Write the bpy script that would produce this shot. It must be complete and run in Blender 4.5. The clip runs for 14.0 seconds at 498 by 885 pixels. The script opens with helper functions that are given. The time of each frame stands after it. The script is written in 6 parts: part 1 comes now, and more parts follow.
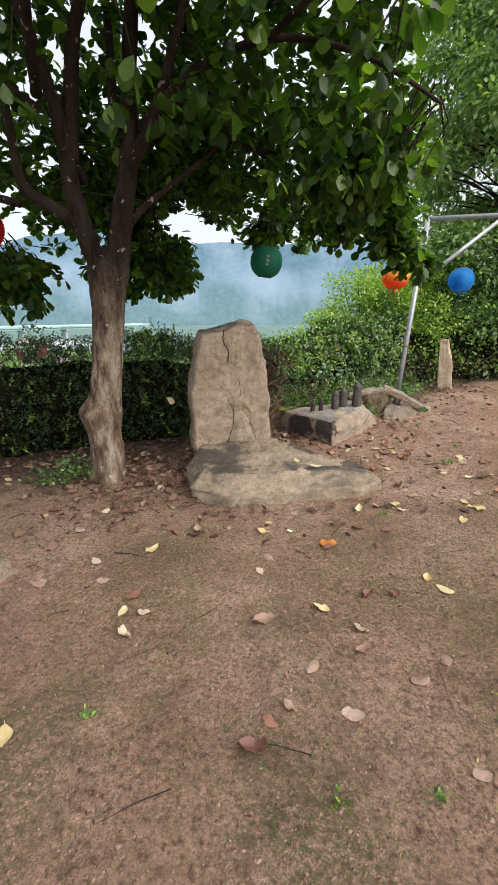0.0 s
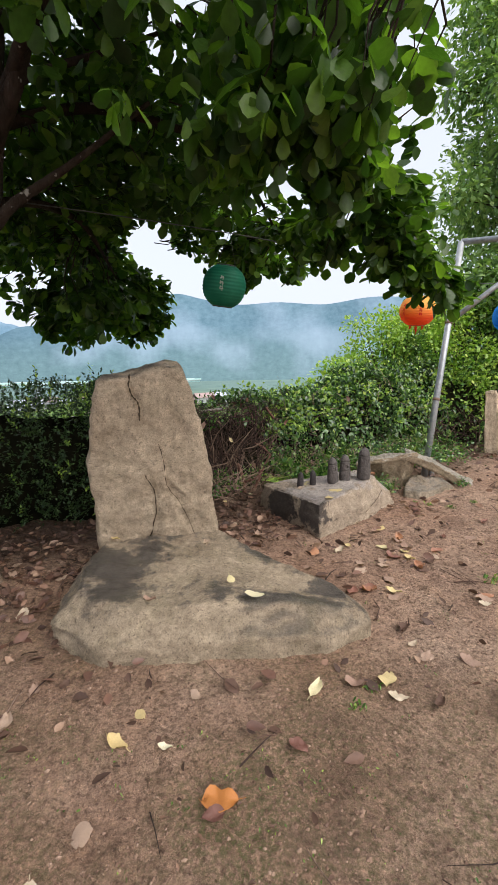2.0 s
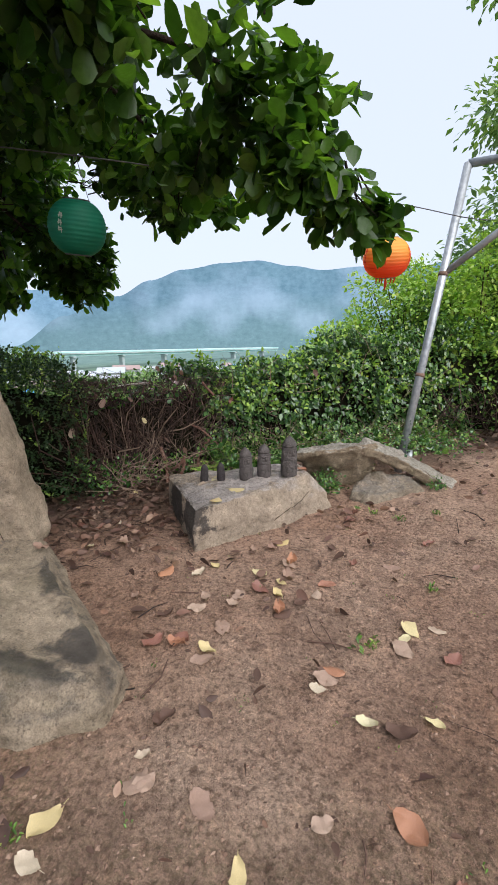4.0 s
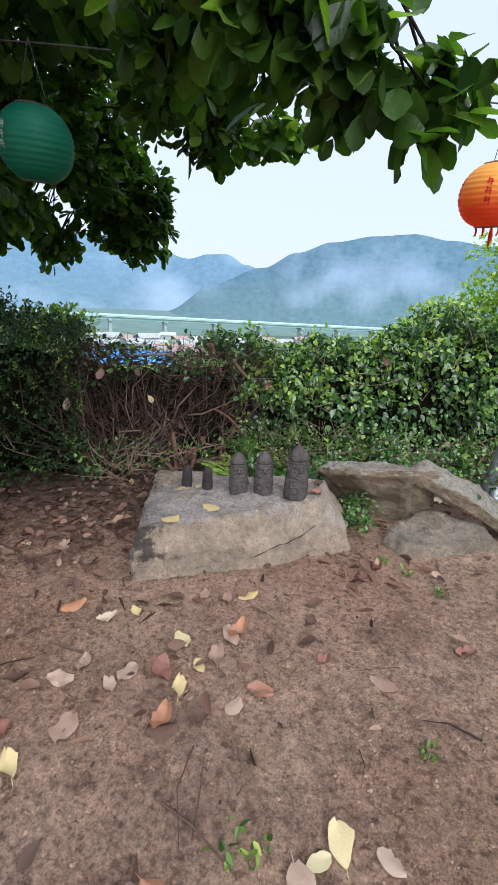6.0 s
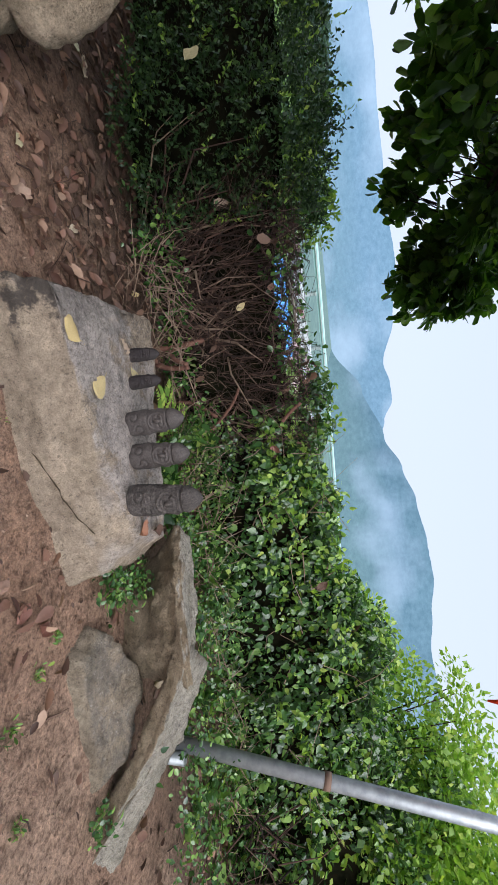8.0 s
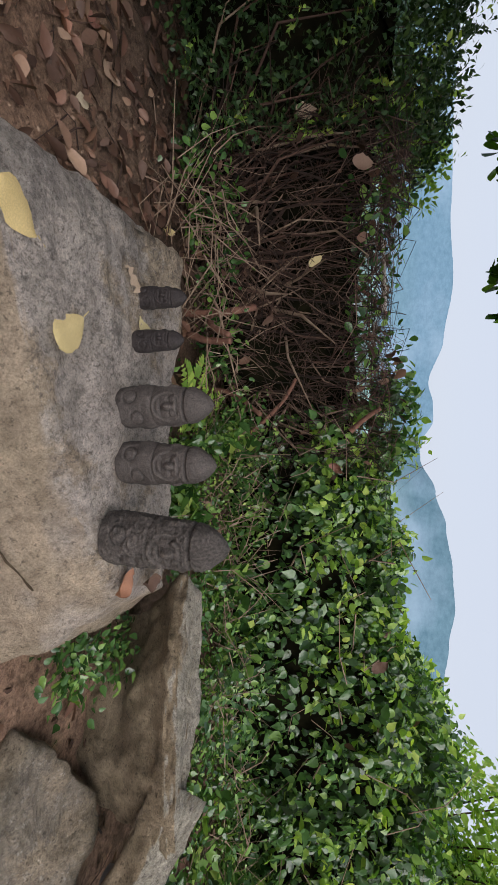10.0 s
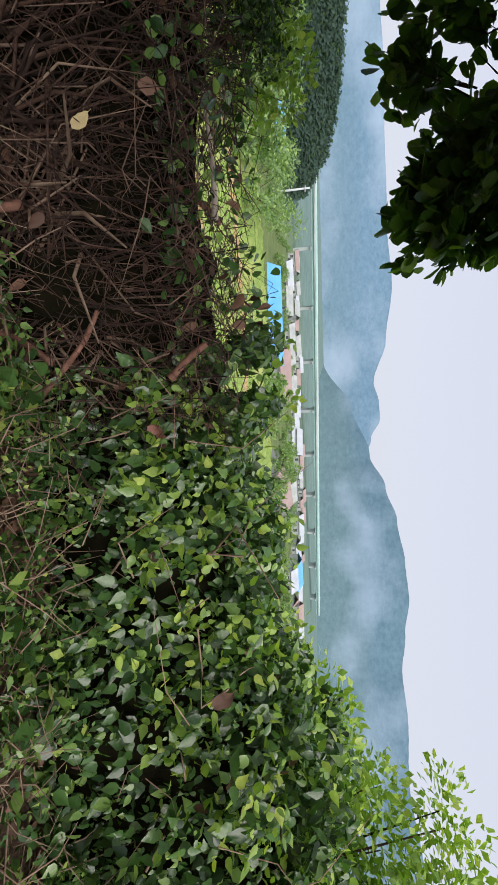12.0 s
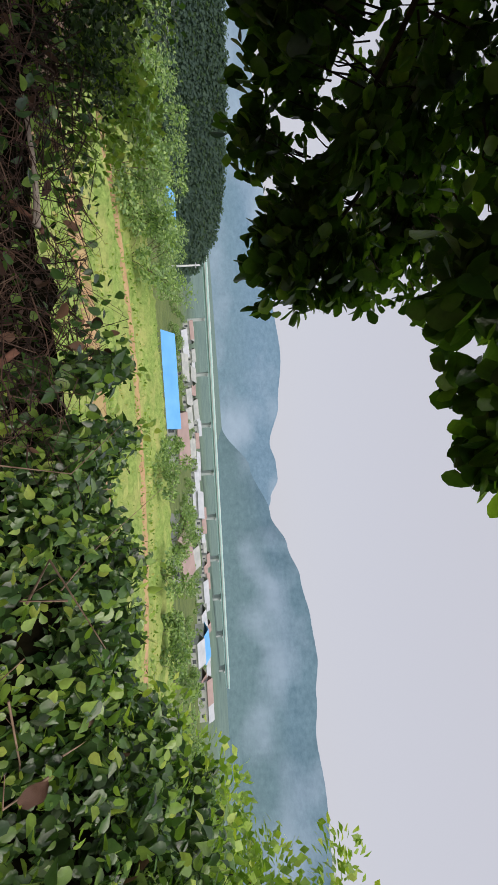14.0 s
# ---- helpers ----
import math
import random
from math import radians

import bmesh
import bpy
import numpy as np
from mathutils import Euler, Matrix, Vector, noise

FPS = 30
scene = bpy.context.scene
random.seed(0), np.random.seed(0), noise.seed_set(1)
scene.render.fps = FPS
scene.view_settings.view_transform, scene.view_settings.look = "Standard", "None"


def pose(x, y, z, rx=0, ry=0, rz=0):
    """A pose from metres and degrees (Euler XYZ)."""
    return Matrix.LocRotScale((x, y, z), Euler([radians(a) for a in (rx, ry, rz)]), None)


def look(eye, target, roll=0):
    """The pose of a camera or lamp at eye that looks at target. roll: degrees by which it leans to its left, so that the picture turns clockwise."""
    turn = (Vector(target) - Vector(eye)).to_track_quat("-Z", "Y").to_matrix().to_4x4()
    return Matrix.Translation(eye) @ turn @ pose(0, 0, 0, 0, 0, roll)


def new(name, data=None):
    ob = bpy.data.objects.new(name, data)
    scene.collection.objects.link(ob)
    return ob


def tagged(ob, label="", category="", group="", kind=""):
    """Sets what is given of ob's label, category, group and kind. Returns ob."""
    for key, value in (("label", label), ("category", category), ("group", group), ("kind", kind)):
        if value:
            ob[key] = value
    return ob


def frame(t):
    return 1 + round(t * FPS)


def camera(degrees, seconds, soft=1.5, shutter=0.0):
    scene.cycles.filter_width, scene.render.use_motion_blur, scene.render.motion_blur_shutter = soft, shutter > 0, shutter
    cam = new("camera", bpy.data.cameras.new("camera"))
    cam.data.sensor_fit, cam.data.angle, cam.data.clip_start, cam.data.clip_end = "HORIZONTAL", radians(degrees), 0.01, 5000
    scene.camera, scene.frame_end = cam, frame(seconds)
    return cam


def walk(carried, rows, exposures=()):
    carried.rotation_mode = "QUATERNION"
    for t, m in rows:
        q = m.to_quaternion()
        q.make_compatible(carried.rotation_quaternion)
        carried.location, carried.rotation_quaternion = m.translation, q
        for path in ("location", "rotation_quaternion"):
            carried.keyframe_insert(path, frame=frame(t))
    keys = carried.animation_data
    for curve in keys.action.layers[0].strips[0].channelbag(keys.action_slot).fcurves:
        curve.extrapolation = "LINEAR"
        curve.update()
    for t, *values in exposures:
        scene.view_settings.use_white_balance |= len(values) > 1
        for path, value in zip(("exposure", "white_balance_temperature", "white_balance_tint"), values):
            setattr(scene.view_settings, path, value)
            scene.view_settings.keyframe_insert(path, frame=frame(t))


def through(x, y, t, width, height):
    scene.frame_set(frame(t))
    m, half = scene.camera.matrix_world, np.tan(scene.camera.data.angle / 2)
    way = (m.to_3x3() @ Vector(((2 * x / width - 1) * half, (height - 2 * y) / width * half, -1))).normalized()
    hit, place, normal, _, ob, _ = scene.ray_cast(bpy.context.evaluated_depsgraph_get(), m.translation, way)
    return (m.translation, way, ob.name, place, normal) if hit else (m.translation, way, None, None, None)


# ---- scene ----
cam = camera(58.6, 14.0, soft=1.0)
PATH = [
    (0, (0.018, 0.005, 1.531), (0.013, 1.916, 0.941), -0.5),
    (0.5, (0.078, 0.327, 1.483), (0.024, 2.258, 0.964), -1.4),
    (1, (0.215, 0.714, 1.416), (0.046, 2.663, 1.001), -2.3),
    (1.5, (0.486, 1.06, 1.416), (0.248, 3.015, 1.072), -1.9),
    (2, (0.777, 1.452, 1.39), (0.556, 3.407, 1.032), -1.0),
    (2.5, (1.124, 1.739, 1.35), (0.867, 3.679, 0.939), -1.0),
    (3, (1.491, 1.956, 1.352), (1.173, 3.882, 0.919), -0.9),
    (3.2, (1.597, 2.041, 1.333), (1.259, 3.963, 0.896), -1.1),
    (5.3, (2.389, 3.241, 1.344), (1.481, 4.928, 0.769), 1.0),
    (5.5, (2.383, 3.326, 1.326), (1.459, 5.008, 0.761), 1.7),
    (6, (2.389, 3.572, 1.288), (1.353, 5.178, 0.697), 2.4),
    (6.5, (2.42, 3.842, 1.266), (1.226, 5.313, 0.628), 7.4),
    (7, (2.33, 3.965, 1.257), (1.238, 5.516, 0.624), 39.9),
    (7.5, (2.2, 4.076, 1.222), (1.137, 5.714, 0.787), 73.9),
    (7.7, (2.167, 4.085, 1.196), (1.113, 5.738, 0.799), 81.2),
    (9.8, (1.748, 4.648, 0.933), (0.706, 6.273, 0.408), 92.1),
    (10, (1.7, 4.709, 0.903), (0.651, 6.312, 0.326), 91.8),
    (10.5, (1.642, 4.904, 0.887), (0.541, 6.44, 0.232), 90.7),
    (11, (1.616, 5.017, 0.941), (0.5, 6.559, 0.329), 90.1),
    (11.5, (1.532, 5.183, 1.108), (0.444, 6.779, 0.588), 89.5),
    (12, (1.467, 5.37, 1.292), (0.374, 7.002, 0.917), 89.0),
    (12.5, (1.51, 5.528, 1.385), (0.375, 7.16, 1.163), 88.3),
    (13, (1.49, 5.586, 1.437), (0.284, 7.181, 1.36), 87.4),
    (13.5, (1.498, 5.584, 1.473), (0.229, 7.13, 1.496), 86.7),
    (14, (1.504, 5.584, 1.48), (0.183, 7.084, 1.561), 86.1),
]
walk(cam, [(t, look(eye, target, roll)) for t, eye, target, roll in PATH], [(0.0, 0.86, 6650, 10), (1.5, 0.66, 6650, 10), (2.0, 0.82, 6600, 10), (2.5, 0.78, 6550, 10), (3.2, 0.74, 6450, 10), (5.5, 0.80, 5850, 10), (7.5, 0.76, 6000, 10), (10.0, 0.42, 6400, 10), (10.5, 0.90, 6600, 10), (11.0, 1.0, 6700, 11), (12.5, 0.26, 6600, 13), (14.0, 0.20, 6900, 14)])

# ---- light ----
world = bpy.data.worlds.new("overcast_sky")
scene.world = world
world.use_nodes = True
wt = world.node_tree
wt.nodes.clear()
w_out = wt.nodes.new("ShaderNodeOutputWorld")
w_bg = wt.nodes.new("ShaderNodeBackground")
w_sky = wt.nodes.new("ShaderNodeTexSky")
w_sky.sky_type = "NISHITA"
w_sky.sun_disc = False
w_sky.sun_elevation = radians(47)
w_sky.sun_rotation = radians(130)
w_sky.air_density, w_sky.dust_density = 1.0, 4.0
w_gain = wt.nodes.new("ShaderNodeVectorMath")
w_gain.operation = "SCALE"
w_gain.inputs["Scale"].default_value = 0.10
w_mix = wt.nodes.new("ShaderNodeMix")
w_mix.data_type = "RGBA"
w_mix.inputs[0].default_value = 0.80
w_mix.inputs[7].default_value = (0.66, 0.70, 0.80, 1)
wt.links.new(w_sky.outputs[0], w_gain.inputs[0])
wt.links.new(w_gain.outputs[0], w_mix.inputs[6])
wt.links.new(w_mix.outputs[2], w_bg.inputs[0])
w_bg.inputs[1].default_value = 0.88
wt.links.new(w_bg.outputs[0], w_out.inputs[0])
sun_data = bpy.data.lights.new("sun", "SUN")
sun_data.energy, sun_data.angle, sun_data.color = 2.7, radians(60), (1.0, 0.96, 0.90)
sun = new("sun", sun_data)
sun.matrix_world = look((18, -10, 25), (0, 5, 0))

# ---- materials ----


class Nodes:
    """Short hand for a node material."""

    def __init__(self, name):
        self.mat = bpy.data.materials.new(name)
        self.mat.use_nodes = True
        self.t = self.mat.node_tree
        self.b = self.t.nodes["Principled BSDF"]
        self.out = self.t.nodes["Material Output"]
        self.co = self.t.nodes.new("ShaderNodeTexCoord").outputs["Object"]
        self.geo = self.t.nodes.new("ShaderNodeNewGeometry")
        self.obj = self.t.nodes.new("ShaderNodeObjectInfo")

    def link(self, a, b):
        self.t.links.new(a, b)

    def noise(self, scale, detail=4.0, rough=0.55, stretch=None, w=0.0):
        n = self.t.nodes.new("ShaderNodeTexNoise")
        n.inputs["Scale"].default_value = scale
        n.inputs["Detail"].default_value = detail
        n.inputs["Roughness"].default_value = rough
        m = self.t.nodes.new("ShaderNodeMapping")
        m.inputs["Location"].default_value = (w, w * 1.7, w * 0.3)
        if stretch:
            m.inputs["Scale"].default_value = stretch
        self.link(self.co, m.inputs[0])
        self.link(m.outputs[0], n.inputs["Vector"])
        return n.outputs["Fac"]

    def cells(self, scale, feature="F1"):
        n = self.t.nodes.new("ShaderNodeTexVoronoi")
        n.feature = feature
        n.inputs["Scale"].default_value = scale
        self.link(self.co, n.inputs["Vector"])
        return n.outputs["Distance"]

    def ramp(self, fac, *stops):
        n = self.t.nodes.new("ShaderNodeValToRGB")
        e = n.color_ramp.elements
        while len(e) < len(stops):
            e.new(0.5)
        for el, (p, c) in zip(e, stops):
            el.position = p
            el.color = (*c, 1) if len(c) == 3 else c
        self.link(fac, n.inputs[0])
        return n.outputs[0]

    def step(self, fac, lo, hi):
        n = self.t.nodes.new("ShaderNodeMapRange")
        n.inputs[1].default_value, n.inputs[2].default_value = lo, hi
        self.link(fac, n.inputs[0])
        return n.outputs[0]

    def mix(self, fac, a, b, how="MIX"):
        n = self.t.nodes.new("ShaderNodeMix")
        n.data_type, n.blend_type = "RGBA", how
        for v, i in ((fac, 0), (a, 6), (b, 7)):
            if hasattr(v, "is_output"):
                self.link(v, n.inputs[i])
            else:
                n.inputs[i].default_value = v if i == 0 else (*v, 1)
        return n.outputs[2]

    def mul(self, a, b):
        n = self.t.nodes.new("ShaderNodeMath")
        n.operation = "MULTIPLY"
        for v, i in ((a, 0), (b, 1)):
            if hasattr(v, "is_output"):
                self.link(v, n.inputs[i])
            else:
                n.inputs[i].default_value = v
        return n.outputs[0]

    def split(self, vec, axis):
        n = self.t.nodes.new("ShaderNodeSeparateXYZ")
        self.link(vec, n.inputs[0])
        return n.outputs[axis]

    def bump(self, height, dist, strength=1.0, normal=None):
        n = self.t.nodes.new("ShaderNodeBump")
        n.inputs["Distance"].default_value = dist
        n.inputs["Strength"].default_value = strength
        self.link(height, n.inputs["Height"])
        if normal is not None:
            self.link(normal, n.inputs["Normal"])
        return n.outputs[0]

    def done(self, color, rough=0.8, normal=None, metal=0.0, spec=0.4):
        for v, i in ((color, "Base Color"), (rough, "Roughness")):
            if hasattr(v, "is_output"):
                self.link(v, self.b.inputs[i])
            else:
                self.b.inputs[i].default_value = (*v, 1) if i == "Base Color" else v
        self.b.inputs["Metallic"].default_value = metal
        self.b.inputs["Specular IOR Level"].default_value = spec
        if normal is not None:
            self.link(normal, self.b.inputs["Normal"])
        return self.mat


def make_dirt():
    n = Nodes("packed_dirt")
    base = n.ramp(n.noise(0.9, 5, 0.6), (0.25, (0.27, 0.155, 0.102)), (0.5, (0.375, 0.243, 0.177)), (0.75, (0.485, 0.35, 0.268)))
    grain = n.ramp(n.noise(110, 8, 0.85), (0.38, (0.52, 0.49, 0.47)), (0.5, (1, 1, 1)), (0.62, (1.45, 1.42, 1.38)))
    c = n.mix(0.95, base, grain, "MULTIPLY")
    # clod and lump tones paint in the shade between the lumps
    clod = n.ramp(n.noise(13, 8, 0.78, w=6.0), (0.36, (0.58, 0.54, 0.51)), (0.5, (1, 1, 1)), (0.66, (1.28, 1.25, 1.2)))
    c = n.mix(0.85, c, clod, "MULTIPLY")
    lump = n.ramp(n.noise(46, 5, 0.62, w=11.0), (0.36, (0.42, 0.37, 0.34)), (0.47, (0.95, 0.94, 0.93)), (0.62, (1.25, 1.23, 1.2)))
    c = n.mix(0.85, c, lump, "MULTIPLY")
    grit = n.step(n.noise(170, 3, 0.6), 0.64, 0.70)
    c = n.mix(n.mul(grit, 0.2), c, (0.44, 0.35, 0.28))
    moss = n.mul(n.step(n.noise(0.9, 5, 0.65, w=4.0), 0.40, 0.56), n.step(n.noise(55, 7, 0.8, w=2.0), 0.46, 0.54))
    c = n.mix(n.mul(n.mul(moss, 0.8), n.step(n.split(n.co, 1), 4.0, 2.4)), c, (0.115, 0.120, 0.042))
    damp = n.step(n.noise(2.4, 4, 0.65, w=9.0), 0.53, 0.70)
    c = n.mix(n.mul(damp, 0.4), c, (0.095, 0.052, 0.037))
    # darker band along the hedge foot: leaf mould, plus the shade there painted in
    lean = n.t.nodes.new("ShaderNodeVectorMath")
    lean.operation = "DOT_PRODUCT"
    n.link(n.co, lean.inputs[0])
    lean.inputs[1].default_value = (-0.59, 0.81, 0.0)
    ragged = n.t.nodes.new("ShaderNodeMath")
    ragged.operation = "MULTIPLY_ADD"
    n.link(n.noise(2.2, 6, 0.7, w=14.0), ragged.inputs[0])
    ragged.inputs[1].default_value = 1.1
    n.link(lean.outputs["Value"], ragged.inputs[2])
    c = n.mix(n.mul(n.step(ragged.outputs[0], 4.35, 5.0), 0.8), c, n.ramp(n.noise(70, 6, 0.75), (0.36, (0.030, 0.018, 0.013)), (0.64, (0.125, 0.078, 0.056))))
    far = n.step(n.split(n.co, 1), 8.2, 10.5)
    weeds = n.ramp(n.noise(0.25, 5, 0.65), (0.3, (0.06, 0.10, 0.025)), (0.7, (0.16, 0.21, 0.06)))
    c = n.mix(far, c, weeds)
    # beyond 200 m the haze of distance is mixed into the ground colour
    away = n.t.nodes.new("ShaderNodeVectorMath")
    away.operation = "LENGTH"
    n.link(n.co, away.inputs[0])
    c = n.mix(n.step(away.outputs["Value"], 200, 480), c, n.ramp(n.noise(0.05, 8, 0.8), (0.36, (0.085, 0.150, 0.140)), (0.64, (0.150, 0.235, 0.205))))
    b1 = n.bump(n.noise(110, 8, 0.85), 0.008, 1.0)
    crumb = n.bump(n.noise(46, 6, 0.75, w=11.0), 0.030, 1.0, b1)
    b2 = n.bump(n.noise(13, 8, 0.78, w=6.0), 0.06, 0.8, crumb)
    return n.done(c, 0.88, b2, spec=0.3)


def make_stone(name, light, dark, stain, moss=0.3, scale=1.0, layer=None, dry=0.50, black=0.0, grain=1.0, blot=None, tilt=(0.55, 0.9)):
    """Weathered stone: stains first, then grain, wear and pits over them."""
    n = Nodes(name)
    c = n.ramp(n.noise(3.2 * scale, 6, 0.65), (0.28, dark), (0.55, light), (0.78, tuple(v * 1.18 for v in light)))
    up = n.step(n.split(n.geo.outputs["Normal"], 2), *tilt)
    # stain colour on upward faces only; on the brown rocks it is paler than the sides
    wet = n.mul(n.step(n.noise(1.9 * scale, 6, 0.66, w=7.0), dry, dry + 0.06), up)
    c = n.mix(n.mul(wet, 0.85), c, stain)
    crust = n.mul(n.step(n.noise(17.0, 9, 0.82, w=21.0), 0.53, 0.58), up)
    c = n.mix(n.mul(crust, black), c, (0.055, 0.049, 0.052))
    if black:
        c = n.mix(n.mul(n.mul(n.step(n.noise(75, 7, 0.8, w=41.0), 0.53, 0.58), up), black * 1.3), c, (0.13, 0.108, 0.10))
        c = n.mix(n.mul(n.mul(n.step(n.noise(60, 7, 0.8, w=44.0), 0.56, 0.62), up), black), c, (0.66, 0.62, 0.60))
    green = n.mul(n.step(n.noise(4.5 * scale, 6, 0.75, w=1.0), 0.50, 0.62), moss)
    c = n.mix(green, c, (0.12, 0.115, 0.045))
    lines = n.noise(9 * scale, 5, 0.6, layer or (1, 1, 1.7), 3.0)
    c = n.mix(0.35, c, n.ramp(lines, (0.35, (0.45, 0.42, 0.38)), (0.6, (1.1, 1.08, 1.05))), "MULTIPLY")
    speck = n.ramp(n.noise(140 * scale, 6, 0.75), (0.34, (0.42, 0.40, 0.38)), (0.5, (1, 1, 1)), (0.66, (1.45, 1.42, 1.38)))
    c = n.mix(0.8 * grain, c, speck, "MULTIPLY")
    worn = n.ramp(n.noise(26 * scale, 8, 0.8, w=12.0), (0.36, (0.62, 0.58, 0.54)), (0.5, (1.1, 1.09, 1.08)), (0.64, (1.45, 1.43, 1.4)))
    c = n.mix(0.85 * grain, c, worn, "MULTIPLY")
    # pits: shade in the bump's hollows, put into the colour
    pit = n.step(n.noise(62 * scale, 4, 0.6, w=15.0), 0.405, 0.345)
    c = n.mix(n.mul(pit, 0.75 * grain), c, tuple(v * 0.3 for v in dark))
    for centre, reach in blot or ():
        # a dark ragged blot: black stain, plus the side face's shade painted in
        off = n.t.nodes.new("ShaderNodeVectorMath")
        off.operation = "DISTANCE"
        n.link(n.co, off.inputs[0])
        off.inputs[1].default_value = centre
        ragged = n.t.nodes.new("ShaderNodeMath")
        ragged.operation = "MULTIPLY_ADD"
        n.link(n.noise(9, 7, 0.7, w=31.0), ragged.inputs[0])
        ragged.inputs[1].default_value = 0.5
        n.link(off.outputs["Value"], ragged.inputs[2])
        c = n.mix(n.mul(n.mul(n.step(ragged.outputs[0], reach + 0.02, reach - 0.02), 0.86), n.ramp(up, (0.0, (1, 1, 1)), (1.0, (0.35, 0.35, 0.35)))), c, (0.040, 0.034, 0.034))
    b1 = n.bump(n.noise(62 * scale, 8, 0.78, w=15.0), 0.022, 1.0)
    b2 = n.bump(n.noise(26 * scale, 8, 0.8, w=12.0), 0.022, 0.9, n.bump(lines, 0.012, 0.7, b1))
    return n.done(c, n.ramp(wet, (0, (0.85, 0.85, 0.85)), (1, (0.5, 0.5, 0.5))), b2, spec=0.35)


def make_basalt(name, low, high, pit_scale, pit_depth):
    """Porous lava stone, with shaded creases and lighter edges painted in to bring out the carving."""
    n = Nodes(name)
    pits = n.noise(pit_scale, 4, 0.7)
    c = n.ramp(n.noise(22, 5, 0.6), (0.3, low), (0.7, high))
    c = n.mix(0.9, c, n.ramp(pits, (0.40, (0.55, 0.54, 0.54)), (0.5, (0.95, 0.95, 0.95)), (0.60, (1.35, 1.33, 1.3))), "MULTIPLY")
    # crease shade and edge highlights put into the colour by pointiness
    c = n.mix(0.9, c, n.ramp(n.geo.outputs["Pointiness"], (0.45, (0.45, 0.43, 0.42)), (0.50, (1, 1, 1)), (0.56, (1.45, 1.42, 1.38))), "MULTIPLY")
    b1 = n.bump(pits, pit_depth, 1.0)
    return n.done(c, 0.62, n.bump(n.noise(95, 5, 0.65), 0.005, 0.8, b1))


def make_bark():
    n = Nodes("grey_brown_bark")
    low = n.noise(7, 7, 0.72, (1.2, 1.2, 0.40))
    c = n.ramp(low, (0.36, (0.055, 0.030, 0.020)), (0.48, (0.20, 0.140, 0.095)), (0.62, (0.45, 0.375, 0.285)))
    # shade under the crown painted in: bark goes near black with height
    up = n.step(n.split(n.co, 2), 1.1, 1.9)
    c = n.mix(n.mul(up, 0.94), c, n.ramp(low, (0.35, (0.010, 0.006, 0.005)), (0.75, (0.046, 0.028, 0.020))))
    spots = n.step(n.noise(16, 3, 0.5, w=5.0), 0.66, 0.70)
    c = n.mix(n.mul(spots, 0.7), c, (0.52, 0.50, 0.45))
    streak = n.step(n.noise(11, 7, 0.75, (1.6, 1.6, 0.22), 8.0), 0.46, 0.38)
    c = n.mix(n.mul(streak, 0.88), c, (0.050, 0.030, 0.022))
    fine = n.noise(55, 7, 0.78, (1, 1, 0.35))
    c = n.mix(0.6, c, n.ramp(fine, (0.3, (0.5, 0.48, 0.46)), (0.65, (1.15, 1.12, 1.1))), "MULTIPLY")
    return n.done(c, 0.9, n.bump(fine, 0.02, 1.0), spec=0.25)


def make_leaf(name, a, b, c3=None, gloss=0.45, through=0.3, per="island", spec=0.45):
    n = Nodes(name)
    r = n.geo.outputs["Random Per Island"] if per == "island" else n.obj.outputs["Random"]
    stops = [(0.0, a), (0.7, b)] + ([(1.0, c3)] if c3 else [])
    c = n.ramp(r, *stops)
    c = n.mix(0.5, c, n.ramp(n.noise(38, 4, 0.6), (0.3, (0.62, 0.62, 0.6)), (0.7, (1.25, 1.25, 1.2))), "MULTIPLY")
    mat = n.done(c, gloss, n.bump(n.noise(60, 2, 0.5), 0.004, 0.5), spec=spec)
    if through:
        tr = n.t.nodes.new("ShaderNodeBsdfTranslucent")
        n.link(n.mix(1.0, c, (1.5, 1.7, 0.6), "MULTIPLY"), tr.inputs[0])
        mx = n.t.nodes.new("ShaderNodeMixShader")
        mx.inputs[0].default_value = through
        n.link(n.b.outputs[0], mx.inputs[1])
        n.link(tr.outputs[0], mx.inputs[2])
        n.link(mx.outputs[0], n.out.inputs[0])
    return mat


def make_plain(name, a, b, scale=20, rough=0.6, metal=0.0, bump=0.002, detail=4, stretch=None, spec=0.4):
    n = Nodes(name)
    f = n.noise(scale, detail, 0.6, stretch)
    return n.done(n.ramp(f, (0.3, a), (0.7, b)), rough, n.bump(f, bump, 0.6), metal, spec)


def make_cloth(name, a, b, through=0.55, fade=0.0):
    """Lantern cloth; with fade its colour runs from a at the foot to b at the head over that half height."""
    n = Nodes(name)
    c = n.ramp(n.step(n.split(n.co, 2), -fade, fade) if fade else n.noise(5, 3, 0.5), (0.3, a), (0.7, b))
    mat = n.done(c, 0.55, n.bump(n.noise(160, 2, 0.5), 0.001, 0.4))
    tr = n.t.nodes.new("ShaderNodeBsdfTranslucent")
    n.link(c, tr.inputs[0])
    mx = n.t.nodes.new("ShaderNodeMixShader")
    mx.inputs[0].default_value = through
    n.link(n.b.outputs[0], mx.inputs[1])
    n.link(tr.outputs[0], mx.inputs[2])
    n.link(mx.outputs[0], n.out.inputs[0])
    return mat


